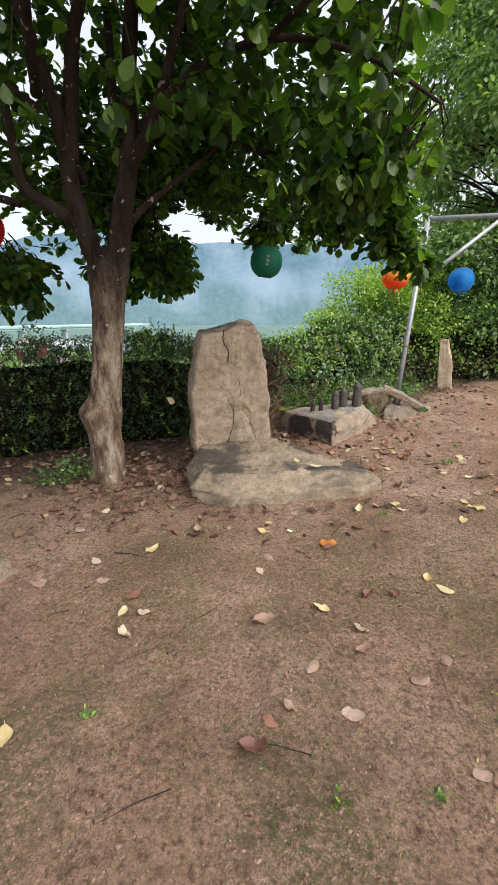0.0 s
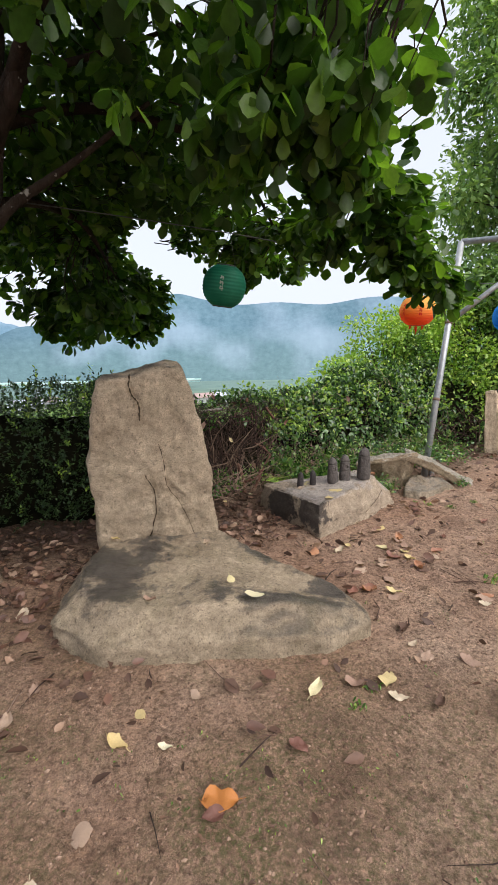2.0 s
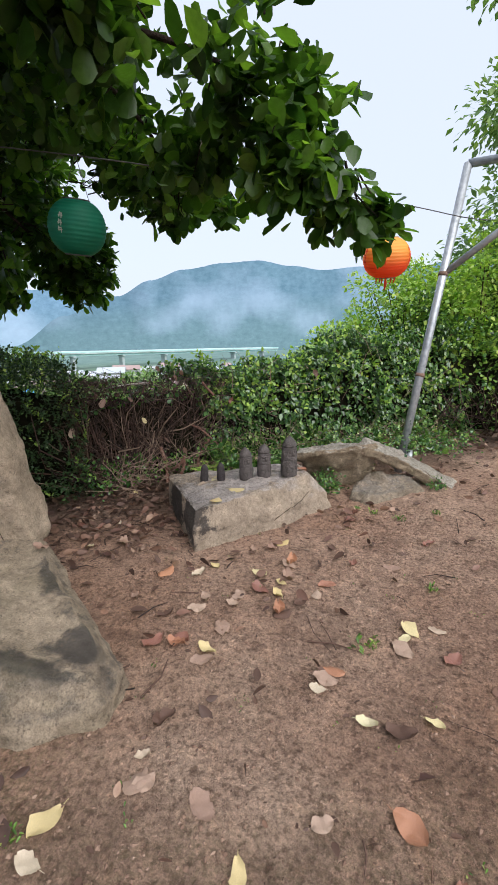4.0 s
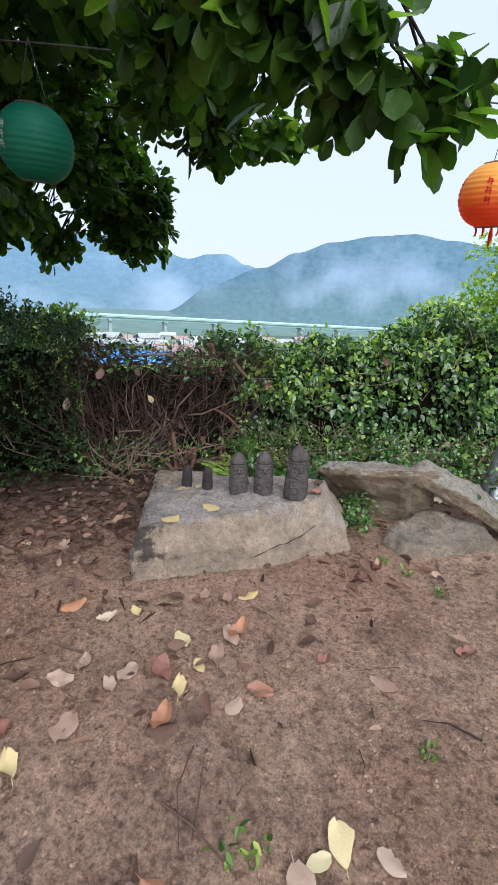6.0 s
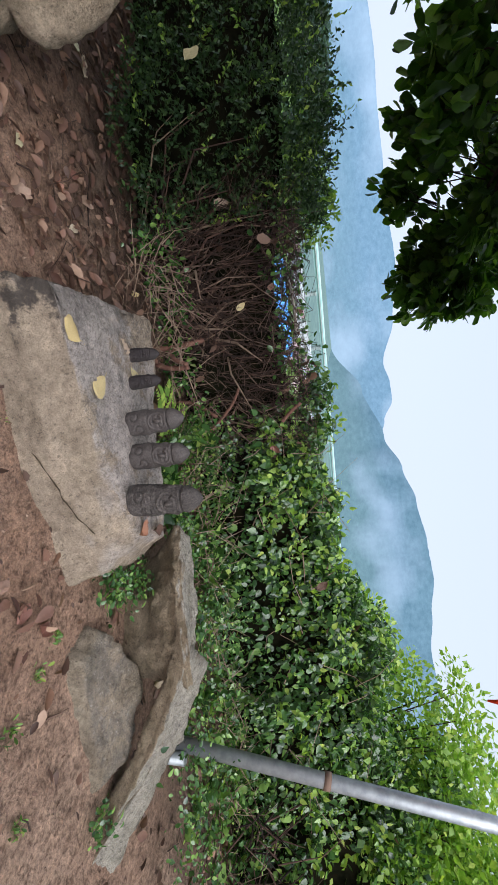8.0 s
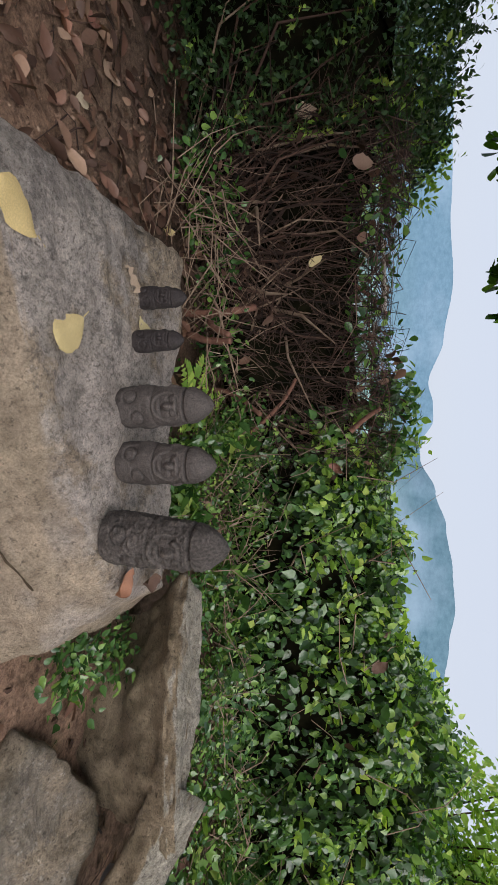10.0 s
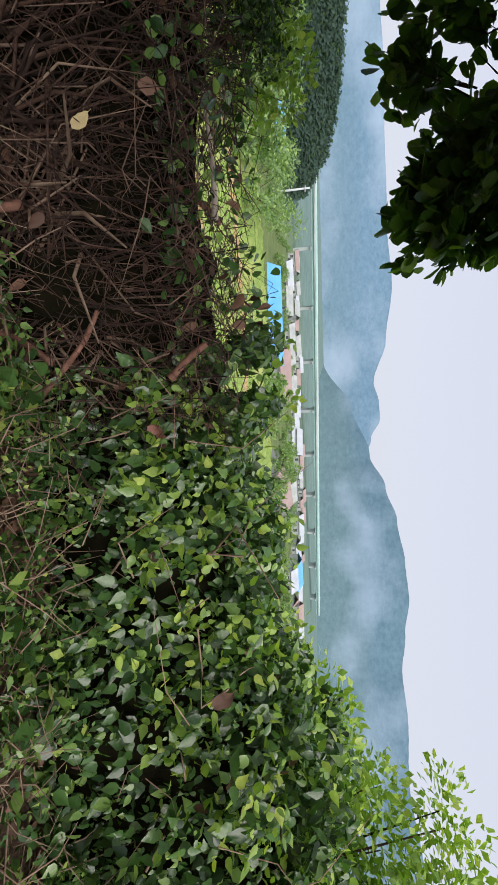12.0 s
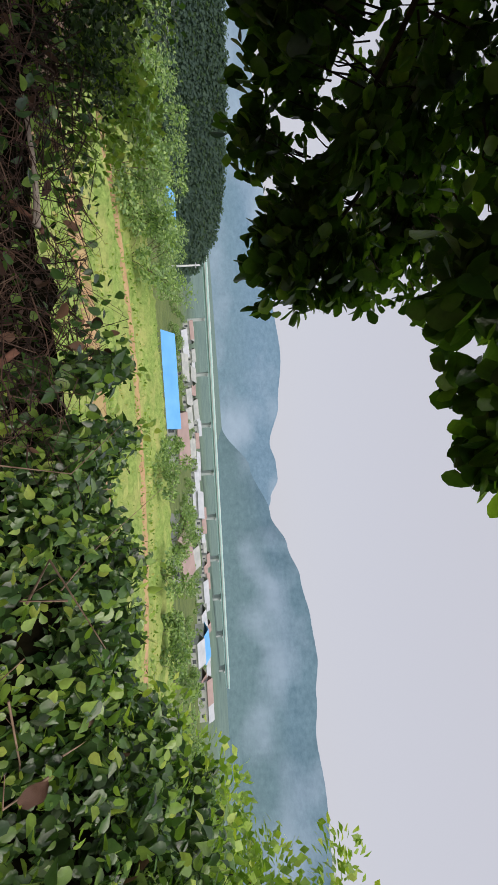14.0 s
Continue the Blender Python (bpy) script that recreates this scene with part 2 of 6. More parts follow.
def make_far(name, a, b, mist, scale, mist_scale, amount, stretch=None, foot=None, foot_z=(0.0, 1.0)):
    """Land far off, with any haze or mist put into its colour; foot gives the colour below the two heights."""
    n = Nodes(name)
    low = None
    if foot:
        low = n.step(n.split(n.co, 2), foot_z[1], foot_z[0])
        # wood tones and painted mist follow bearing and height
        ends = []
        for op, p, q in (("ARCTAN2", n.split(n.co, 0), n.split(n.co, 1)), ("DIVIDE", n.split(n.co, 2), None)):
            e = n.t.nodes.new("ShaderNodeMath")
            e.operation = op
            n.link(p, e.inputs[0])
            if q is None:
                far = n.t.nodes.new("ShaderNodeVectorMath")
                far.operation = "LENGTH"
                n.link(n.co, far.inputs[0])
                q = far.outputs["Value"]
            n.link(q, e.inputs[1])
            ends.append(e.outputs[0])
        both = n.t.nodes.new("ShaderNodeCombineXYZ")
        n.link(ends[0], both.inputs[0])
        n.link(ends[1], both.inputs[1])
        n.co = both.outputs[0]
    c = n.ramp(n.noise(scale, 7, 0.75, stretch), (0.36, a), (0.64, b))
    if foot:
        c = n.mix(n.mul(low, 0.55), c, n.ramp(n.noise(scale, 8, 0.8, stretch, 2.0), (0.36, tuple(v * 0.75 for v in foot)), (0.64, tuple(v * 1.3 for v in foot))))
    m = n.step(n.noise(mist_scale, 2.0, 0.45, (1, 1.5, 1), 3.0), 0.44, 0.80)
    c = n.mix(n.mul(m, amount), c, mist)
    return n.done(c, 1.0, None, spec=0.0)


M_DIRT = make_dirt()
M_STELE = make_stone("sandstone", (0.52, 0.42, 0.315), (0.38, 0.295, 0.212), (0.13, 0.115, 0.10), 0.12, layer=(1.2, 1, 1.6), grain=0.75)
M_BASE = make_stone("mossy_sandstone", (0.43, 0.345, 0.255), (0.30, 0.235, 0.17), (0.060, 0.055, 0.053), 0.20, dry=0.47, grain=0.8)
M_SLAB = make_stone("grey_sandstone", (0.46, 0.37, 0.285), (0.33, 0.26, 0.20), (0.52, 0.465, 0.445), 0.10, 1.4, dry=0.40, black=0.5, grain=0.8, blot=[((0.86, 4.95, 0.20), 0.42), ((0.62, 5.24, 0.12), 0.45)])
M_ROCK = make_stone("brown_rock", (0.36, 0.285, 0.20), (0.19, 0.14, 0.092), (0.44, 0.41, 0.355), 0.2, 1.6, dry=0.34, black=0.4, grain=0.85, tilt=(0.35, 0.6))
M_BASALT = make_basalt("porous_basalt", (0.044, 0.036, 0.034), (0.092, 0.078, 0.073), 300, 0.0025)
M_LOWROCK = make_stone("grey_brown_rock", (0.34, 0.28, 0.215), (0.20, 0.155, 0.115), (0.25, 0.215, 0.18), 0.15, 1.6, dry=0.42, black=0.4, grain=0.9)
M_DARKBASALT = make_basalt("dark_basalt", (0.016, 0.012, 0.013), (0.042, 0.033, 0.033), 300, 0.0025)
M_PITTED = make_basalt("pitted_basalt", (0.045, 0.038, 0.035), (0.105, 0.090, 0.084), 170, 0.008)
M_BARK = make_bark()
M_LEAF = make_leaf("broad_leaf", (0.018, 0.046, 0.010), (0.060, 0.125, 0.020), (0.15, 0.25, 0.040), 0.34, 0.52)
M_DARKLEAF = make_leaf("dark_hedge_leaf", (0.016, 0.038, 0.013), (0.040, 0.082, 0.026), (0.10, 0.165, 0.05), 0.45, 0.2)
M_VINE = make_leaf("vine_leaf", (0.020, 0.056, 0.018), (0.085, 0.180, 0.050), (0.25, 0.39, 0.10), 0.27, 0.28, spec=0.8)
M_LIGHTLEAF = make_leaf("light_leaf", (0.17, 0.30, 0.055), (0.32, 0.47, 0.10), (0.50, 0.58, 0.14), 0.42, 0.35)
M_MIDLEAF = make_leaf("weed_leaf", (0.045, 0.095, 0.022), (0.14, 0.25, 0.05), (0.38, 0.46, 0.12), 0.42, 0.3)
M_TREELEAF = make_leaf("small_tree_leaf", (0.11, 0.20, 0.085), (0.24, 0.36, 0.15), (0.38, 0.50, 0.21), 0.5, 0.35)
M_DRY = make_leaf("dry_leaf", (0.050, 0.026, 0.019), (0.115, 0.062, 0.044), (0.26, 0.145, 0.10), 0.65, 0.1)
M_FALLEN = make_leaf("fallen_leaf", (0.27, 0.165, 0.125), (0.40, 0.285, 0.220), (0.56, 0.46, 0.35), 0.55, 0.1, "object")
M_YELLOW = make_leaf("yellow_leaf", (0.56, 0.42, 0.20), (0.64, 0.55, 0.32), (0.68, 0.62, 0.46), 0.5, 0.1, "object")
M_RED = make_leaf("red_brown_leaf", (0.16, 0.070, 0.055), (0.27, 0.125, 0.095), (0.42, 0.20, 0.11), 0.45, 0.1, "object")
M_ORANGELEAF = make_leaf("orange_leaf", (0.42, 0.15, 0.04), (0.52, 0.22, 0.06), None, 0.4, 0.1, "object")


def make_twig():
    n = Nodes("dead_twig")
    c = n.ramp(n.geo.outputs["Random Per Island"], (0.0, (0.012, 0.007, 0.005)), (0.5, (0.050, 0.026, 0.019)), (0.88, (0.105, 0.058, 0.042)), (1.0, (0.20, 0.135, 0.10)))
    return n.done(n.mix(0.5, c, n.ramp(n.noise(40, 4, 0.6), (0.3, (0.6, 0.6, 0.6)), (0.7, (1.2, 1.2, 1.2))), "MULTIPLY"), 0.9)


M_TWIG = make_twig()
M_PALETWIG = make_plain("pale_twig", (0.16, 0.10, 0.07), (0.34, 0.25, 0.18), 14, 0.9)
# near-black fill that paints the shade inside the hedge
M_HEDGESHADE = make_plain("hedge_shade_black", (0.004, 0.005, 0.003), (0.016, 0.014, 0.008), 9, 1.0, 0.0, 0.02, spec=0.0)
M_STEEL = make_plain("galvanised_steel", (0.26, 0.28, 0.30), (0.44, 0.46, 0.48), 22, 0.48, 0.55, 0.001)
M_WIRE = make_plain("dark_wire", (0.05, 0.05, 0.05), (0.09, 0.09, 0.09), 30, 0.6)
M_GREEN = make_cloth("green_fabric", (0.010, 0.17, 0.095), (0.022, 0.27, 0.16), 0.35)
M_ORANGE = make_cloth("orange_fabric", (0.80, 0.10, 0.03), (0.95, 0.50, 0.10), 0.5, 0.16)
M_BLUE = make_cloth("blue_fabric", (0.01, 0.20, 0.62), (0.03, 0.38, 0.80))
M_REDCLOTH = make_cloth("red_fabric", (0.55, 0.03, 0.03), (0.75, 0.07, 0.05))
M_PALEPRINT = make_plain("pale_print", (0.30, 0.42, 0.34), (0.42, 0.5, 0.42), 30, 0.6)
# the mountains' blue haze and mist are painted into these base colours
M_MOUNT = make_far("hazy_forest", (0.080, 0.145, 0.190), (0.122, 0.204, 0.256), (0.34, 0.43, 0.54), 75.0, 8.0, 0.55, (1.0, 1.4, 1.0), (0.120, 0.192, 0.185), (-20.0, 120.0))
M_MOUNTFAR = make_far("distant_hazed_forest", (0.105, 0.185, 0.255), (0.150, 0.244, 0.325), (0.40, 0.49, 0.60), 75.0, 7.0, 0.55, (1.0, 1.4, 1.0), (0.125, 0.205, 0.235), (-20.0, 150.0))
M_HILL = make_far("near_forest", (0.052, 0.090, 0.080), (0.085, 0.135, 0.110), (0.12, 0.18, 0.17), 0.22, 0.01, 0.3, (1.0, 1.0, 2.0))
M_HILLTREE = make_leaf("hill_foliage", (0.070, 0.115, 0.105), (0.082, 0.132, 0.112), (0.098, 0.152, 0.122), 1.0, 0.5, spec=0.0)
M_FIELD = make_far("crop_field", (0.14, 0.23, 0.06), (0.30, 0.40, 0.12), (0.44, 0.42, 0.17), 3.0, 0.35, 0.7)
M_STRAW = make_far("bare_strip", (0.33, 0.21, 0.12), (0.46, 0.33, 0.19), (0.34, 0.32, 0.12), 1.5, 0.3, 0.6)
# deck, barrier, grey and brown roof tones include the pale haze of distance
M_DECK = make_plain("pale_concrete", (0.50, 0.54, 0.55), (0.62, 0.65, 0.66), 0.2, 0.9)
M_PIER = make_plain("grey_concrete", (0.30, 0.36, 0.36), (0.38, 0.43, 0.43), 0.2, 0.9)
M_AQUA = make_plain("aqua_barrier", (0.34, 0.56, 0.56), (0.44, 0.64, 0.62), 0.2, 0.7)
M_WALL = make_plain("house_plaster", (0.26, 0.29, 0.29), (0.42, 0.44, 0.43), 0.3, 0.9)
M_ROOFBLUE = make_plain("blue_metal_roof", (0.08, 0.32, 0.72), (0.14, 0.42, 0.82), 0.3, 0.5)
M_ROOFRED = make_plain("brown_roof", (0.27, 0.20, 0.19), (0.37, 0.28, 0.26), 0.3, 0.8)
M_ROOFGREY = make_plain("grey_roof", (0.34, 0.38, 0.42), (0.48, 0.51, 0.55), 0.3, 0.8)
M_GLASS = make_plain("dark_window", (0.05, 0.06, 0.07), (0.09, 0.10, 0.12), 2, 0.2)

# ---- builders ----
RNG = np.random.default_rng(7)


def fbm(p, k, octaves=4):
    return noise.fractal(Vector(p) * k, 0.6, 2.0, octaves)


def part(name, bm, material, parent=None, label="", smooth=True):
    me = bpy.data.meshes.new(name)
    bm.to_mesh(me)
    bm.free()
    return mesh_part(name, me, material, parent, label, smooth)


def mesh_part(name, me, material, parent=None, label="", smooth=True):
    if material:
        me.materials.append(material)
    if smooth:
        me.polygons.foreach_set("use_smooth", [True] * len(me.polygons))
    ob = new(name, me)
    ob.parent = parent
    if label:
        tagged(ob, label)
    return ob


def raw(name, verts, faces, material, parent=None, label="", smooth=False):
    me = bpy.data.meshes.new(name)
    me.from_pydata([tuple(v) for v in verts], [], faces)
    me.update()
    return mesh_part(name, me, material, parent, label, smooth)


def tube(bm, pts, radii, seg=10, rough=0.0, k=6.0):
    """A tapered tube along pts with closed ends."""
    pts = [Vector(p) for p in pts]
    rings = []
    for i, p in enumerate(pts):
        d = (pts[min(i + 1, len(pts) - 1)] - pts[max(i - 1, 0)]).normalized()
        side = d.cross(Vector((0.31, 0.95, 0.1))).normalized()
        other = d.cross(side)
        ring = []
        for j in range(seg):
            a = 2 * math.pi * j / seg
            q = side * math.cos(a) + other * math.sin(a)
            r = radii[i] * (1 + rough * fbm(p + q * radii[i], k))
            ring.append(bm.verts.new(p + q * r))
        rings.append(ring)
    for a, b in zip(rings, rings[1:]):
        for j in range(seg):
            bm.faces.new((a[j], a[(j + 1) % seg], b[(j + 1) % seg], b[j]))
    bm.faces.new(rings[0][::-1])
    bm.faces.new(rings[-1])


def smooth_path(pts, n):
    """n points on a smooth curve through pts."""
    pts = [Vector(p) for p in pts]
    out = []
    for i in range(n):
        u = i / (n - 1) * (len(pts) - 1)
        k = min(int(u), len(pts) - 2)
        f = u - k
        p0, p1, p2, p3 = pts[max(k - 1, 0)], pts[k], pts[k + 1], pts[min(k + 2, len(pts) - 1)]
        out.append(0.5 * ((2 * p1) + (p2 - p0) * f + (2 * p0 - 5 * p1 + 4 * p2 - p3) * f * f + (3 * p1 - p0 - 3 * p2 + p3) * f ** 3))
    return out


def box(bm, x0, y0, z0, x1, y1, z1, bevel=0.0, m=None):
    made = bmesh.ops.create_cube(bm, size=1.0)["verts"]
    for v in made:
        v.co = Vector(((x0 + x1) / 2 + v.co.x * (x1 - x0), (y0 + y1) / 2 + v.co.y * (y1 - y0), (z0 + z1) / 2 + v.co.z * (z1 - z0)))
    if m is not None:
        bmesh.ops.transform(bm, matrix=m, verts=made)
    if bevel:
        bmesh.ops.bevel(bm, geom=list({e for v in made for e in v.link_edges}), offset=bevel, segments=2, affect="EDGES")


def resample(poly, n):
    """n points at even steps round a closed outline, corners kept a little round."""
    pts = [Vector(p) for p in poly]
    lens = [(pts[(i + 1) % len(pts)] - pts[i]).length for i in range(len(pts))]
    total, out = sum(lens), []
    for k in range(n):
        d, i = k * total / n, 0
        while d > lens[i]:
            d -= lens[i]
            i += 1
        out.append(pts[i].lerp(pts[(i + 1) % len(pts)], d / lens[i]))
    return out


def loft_stone(name, rings, material, amp=0.02, k=4.0, around=72, between=10, caps=8, parent=None, label="", facet=0.0):
    """A stone through closed outlines one above the other, with rough faces; each ring starts at its own first corner."""
    rs = [resample(r, around) for r in rings]
    full = []
    for a, b in zip(rs, rs[1:]):
        for i in range(between):
            full.append([p.lerp(q, i / between) for p, q in zip(a, b)])
    full.append(rs[-1])
    mid_top = sum(rs[-1], Vector()) / around
    mid_low = sum(rs[0], Vector()) / around
    for i in range(1, caps):
        full.append([p.lerp(mid_top, i / caps) for p in rs[-1]])
    low = [[p.lerp(mid_low, i / 3) for p in rs[0]] for i in (2, 1)]
    full = low + full
    bm = bmesh.new()
    vs = [[bm.verts.new(p) for p in r] for r in full]
    top = bm.verts.new(mid_top)
    bot = bm.verts.new(mid_low)
    for a, b in zip(vs, vs[1:]):
        for j in range(around):
            bm.faces.new((a[j], a[(j + 1) % around], b[(j + 1) % around], b[j]))
    for j in range(around):
        bm.faces.new((vs[-1][j], vs[-1][(j + 1) % around], top))
        bm.faces.new((bot, vs[0][(j + 1) % around], vs[0][j]))
    bm.normal_update()
    normals = {v: v.normal.copy() for v in bm.verts}
    for v, nrm in normals.items():
        p = v.co.copy()
        h = fbm(p, k, 5) * amp + fbm(p + Vector((5, 3, 1)), k * 4.5, 4) * amp * 0.35
        if facet:
            h += (noise.voronoi(p * k * 1.6)[0][1] - noise.voronoi(p * k * 1.6)[0][0]) * facet
        v.co = p + nrm * h
    bmesh.ops.recalc_face_normals(bm, faces=bm.faces)
    return part(name, bm, material, parent, label)


LEAF_SHAPE = np.array([(0, 0, 0), (0.30, -0.20, 0.05), (0.30, 0, -0.02), (0.30, 0.20, 0.05), (0.68, -0.29, 0.05), (0.70, 0, -0.05),
                       (0.68, 0.29, 0.05), (0.92, -0.15, -0.02), (0.92, 0.15, -0.02), (1.0, 0, -0.08)])
LEAF_FACES = [(0, 1, 2), (0, 2, 3), (1, 4, 5, 2), (2, 5, 6, 3), (4, 7, 9, 5), (5, 9, 8, 6)]
VINE_SHAPE = np.array([(0, 0, 0), (0.10, -0.24, 0.03), (0.14, 0, -0.02), (0.10, 0.24, 0.03), (0.42, -0.33, 0.05), (0.45, 0, -0.03),
                       (0.42, 0.33, 0.05), (0.76, -0.15, 0.0), (0.76, 0.15, 0.0), (1.04, 0, -0.10)])
SMALL_SHAPE = np.array([(0, 0, 0), (0.5, -0.27, 0.06), (0.5, 0.27, 0.06), (1.0, 0, -0.06)])
SMALL_FACES = [(0, 1, 2), (1, 3, 2)]


def leaves(name, pos, way, size, material, shape=LEAF_SHAPE, faces=LEAF_FACES, parent=None, label="", wide=1.0, flat=0.35, face=None):
    """Many leaves in one mesh: each at pos, pointing along way, with a random turn about it."""
    pos, way = np.asarray(pos, float), np.asarray(way, float)
    n = len(pos)
    way = way / np.linalg.norm(way, axis=1, keepdims=True)
    up = RNG.normal(size=(n, 3)) * flat + (np.array([0, 0, 1.0]) if face is None else face)
    side = np.cross(up, way)
    side /= np.linalg.norm(side, axis=1, keepdims=True) + 1e-9
    nrm = np.cross(way, side)
    size = np.broadcast_to(np.asarray(size, float), (n,))[:, None, None]
    s = shape[None] * size
    v = pos[:, None] + s[..., :1] * way[:, None] + s[..., 1:2] * wide * side[:, None] + s[..., 2:] * nrm[:, None]
    m = len(shape)
    v = v.reshape(-1, 3)
    loops = np.concatenate([np.array(f) for f in faces])
    counts = np.array([len(f) for f in faces])
    li = (loops[None] + (np.arange(n) * m)[:, None]).ravel()
    totals = np.tile(counts, n)
    starts = np.concatenate([[0], np.cumsum(totals)[:-1]])
    me = bpy.data.meshes.new(name)
    me.vertices.add(len(v))
    me.vertices.foreach_set("co", v.ravel())
    me.loops.add(len(li))
    me.loops.foreach_set("vertex_index", li.astype(np.int32))
    me.polygons.add(len(totals))
    me.polygons.foreach_set("loop_start", starts.astype(np.int32))
    me.update(calc_edges=True)
    me.validate()
    return tagged(mesh_part(name, me, material, parent, label, False), kind="stuff")


def sticks(name, ends, material, parent=None, label="", seg=5):
    """Many thin tapered sticks in one mesh: (start, bend, end, radius)."""
    verts, faces = [], []
    for p0, p1, p2, r in ends:
        base = len(verts)
        line = [Vector(p0), Vector(p1), Vector(p2)]
        for i, (p, q) in enumerate(zip(line, (r, r * 0.75, r * 0.3))):
            d = (line[min(i + 1, 2)] - line[max(i - 1, 0)]).normalized()
            s = d.cross(Vector((0.3, 0.2, 0.93))).normalized()
            o = d.cross(s)
            for j in range(seg):
                a = 2 * math.pi * j / seg
                verts.append(p + (s * math.cos(a) + o * math.sin(a)) * q)
        for i in (0, 1):
            for j in range(seg):
                a, b = base + i * seg + j, base + i * seg + (j + 1) % seg
                faces.append((a, b, b + seg, a + seg))
    return tagged(raw(name, verts, faces, material, parent, label, True), kind="stuff")


def unit(n):
    v = RNG.normal(size=(n, 3))
    return v / np.linalg.norm(v, axis=1, keepdims=True)


# ---- ground, valley and distance ----
HEDGE = [(-9.0, 1.5), (-4.5, 3.2), (-2.4, 4.35), (-1.6, 4.75), (-0.8, 5.0), (-0.3, 5.4), (0.05, 5.85), (0.5, 6.5), (1.05, 6.95), (1.8, 7.4), (2.7, 8.1), (4.2, 8.6), (7.0, 8.6), (12.0, 6.0)]


def past_hedge(x, y):
    """How far a place lies beyond the hedge's front line; minus on the terrace."""
    best, sign = 1e9, -1
    for (ax, ay), (bx, by) in zip(HEDGE, HEDGE[1:]):
        dx, dy = bx - ax, by - ay
        u = min(1, max(0, ((x - ax) * dx + (y - ay) * dy) / (dx * dx + dy * dy)))
        ex, ey = x - ax - u * dx, y - ay - u * dy
        d = math.hypot(ex, ey)
        if d < best:
            best, sign = d, (1 if dx * ey - dy * ex > 0 else -1)
    return best * sign


def terrace(x, y):
    """Height of the trodden ground."""
    rise = 0.10 * min(1, max(0, (y - 5.2) / 2.0))
    return rise + 0.018 * fbm((x, y, 0), 0.8, 3) + 0.010 * fbm((x, y, 3), 5.0, 3) + 0.006 * fbm((x, y, 8), 14.0, 2)


def ground_z(x, y):
    d = past_hedge(x, y)
    if d < 0.8:
        return terrace(x, y)
    fall = [(0.8, 0.1), (3.0, -0.6), (9.0, -3.6), (14.0, -4.6), (47.0, -5.5), (62.0, -8.4), (100.0, -11.0), (160.0, -16.0), (320.0, -25.0), (6000.0, -30.0)]
    for (d0, z0), (d1, z1) in zip(fall, fall[1:]):
        if d <= d1:
            return z0 + (z1 - z0) * (d - d0) / (d1 - d0)
    return -30.0


def build_ground():
    """One sheet: fine under the walk, coarser to the horizon."""
    def axis(lo, hi):
        near = list(np.arange(lo, hi, 0.035))
        out, step = [], 0.08
        p = hi
        while p < 5000:
            out.append(p)
            p += step
            step *= 1.22
        back, step, p = [], 0.08, lo
        while p > -5000:
            p -= step
            back.append(p)
            step *= 1.22
        return np.array(back[::-1] + near + out)
    xs, ys = axis(-3.2, 4.2), axis(0.2, 7.6)
    verts = [(x, y, ground_z(x, y)) for y in ys for x in xs]
    w = len(xs)
    faces = [(j * w + i, j * w + i + 1, (j + 1) * w + i + 1, (j + 1) * w + i) for j in range(len(ys) - 1) for i in range(w - 1)]
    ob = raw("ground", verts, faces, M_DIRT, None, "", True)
    tagged(ob, "reddish brown trodden earth with moss, falling to a green valley", "ground", kind="structure")


build_ground()


def polar(az, dist, z):
    return (dist * math.sin(radians(az)) + 1.5, dist * math.cos(radians(az)) + 5.5, z)


def build_ridge(name, profile, dist, depth, material, label, rough, low=-32.0):
    """A wooded ridge: a skyline given as bearing and elevation in degrees, with slopes in front."""
    az0, az1 = profile[0][0], profile[-1][0]
    cols, rows = int((az1 - az0) * 6), 44
    verts, faces = [], []
    for i in range(cols + 1):
        az = az0 + (az1 - az0) * i / cols
        for (a, e), (b, f) in zip(profile, profile[1:]):
            if a <= az <= b:
                u = (az - a) / (b - a)
                u = u * u * (3 - 2 * u)
                el = e + (f - e) * u
                break
        top = dist * math.tan(radians(el))
        for j in range(rows + 1):
            s = j / rows
            fold = fbm((az * 0.16 + s * 0.9, s * 1.1, dist * 0.01), 1.0, 4) + 0.45 * fbm((az * 0.55 - s * 0.6, s * 2.5, dist * 0.02), 1.0, 3)
            d = dist - depth * (1 - s) + depth * 0.05 * fold * (1 - s) * min(1, s * 4)
            z = low + (top - low) * s ** 1.25 + dist * rough * s * fbm((az * 1.7, s * 6, 2.0), 1.0, 5) + (top - low) * 0.03 * fold * s * (1 - s) * 4
            verts.append(polar(az, d, z))
        verts.append(polar(az, dist + depth * 0.8, low))
    n = rows + 2
    for i in range(cols):
        for j in range(n - 1):
            faces.append((i * n + j, (i + 1) * n + j, (i + 1) * n + j + 1, i * n + j + 1))
    ob = raw(name, verts, faces, material, None, "", True)
    tagged(ob, label, "mountain", kind="structure")


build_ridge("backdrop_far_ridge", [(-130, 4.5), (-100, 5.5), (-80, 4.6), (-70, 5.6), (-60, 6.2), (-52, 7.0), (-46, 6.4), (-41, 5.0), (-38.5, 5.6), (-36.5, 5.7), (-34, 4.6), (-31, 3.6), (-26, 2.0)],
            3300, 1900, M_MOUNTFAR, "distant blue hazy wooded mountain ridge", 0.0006)
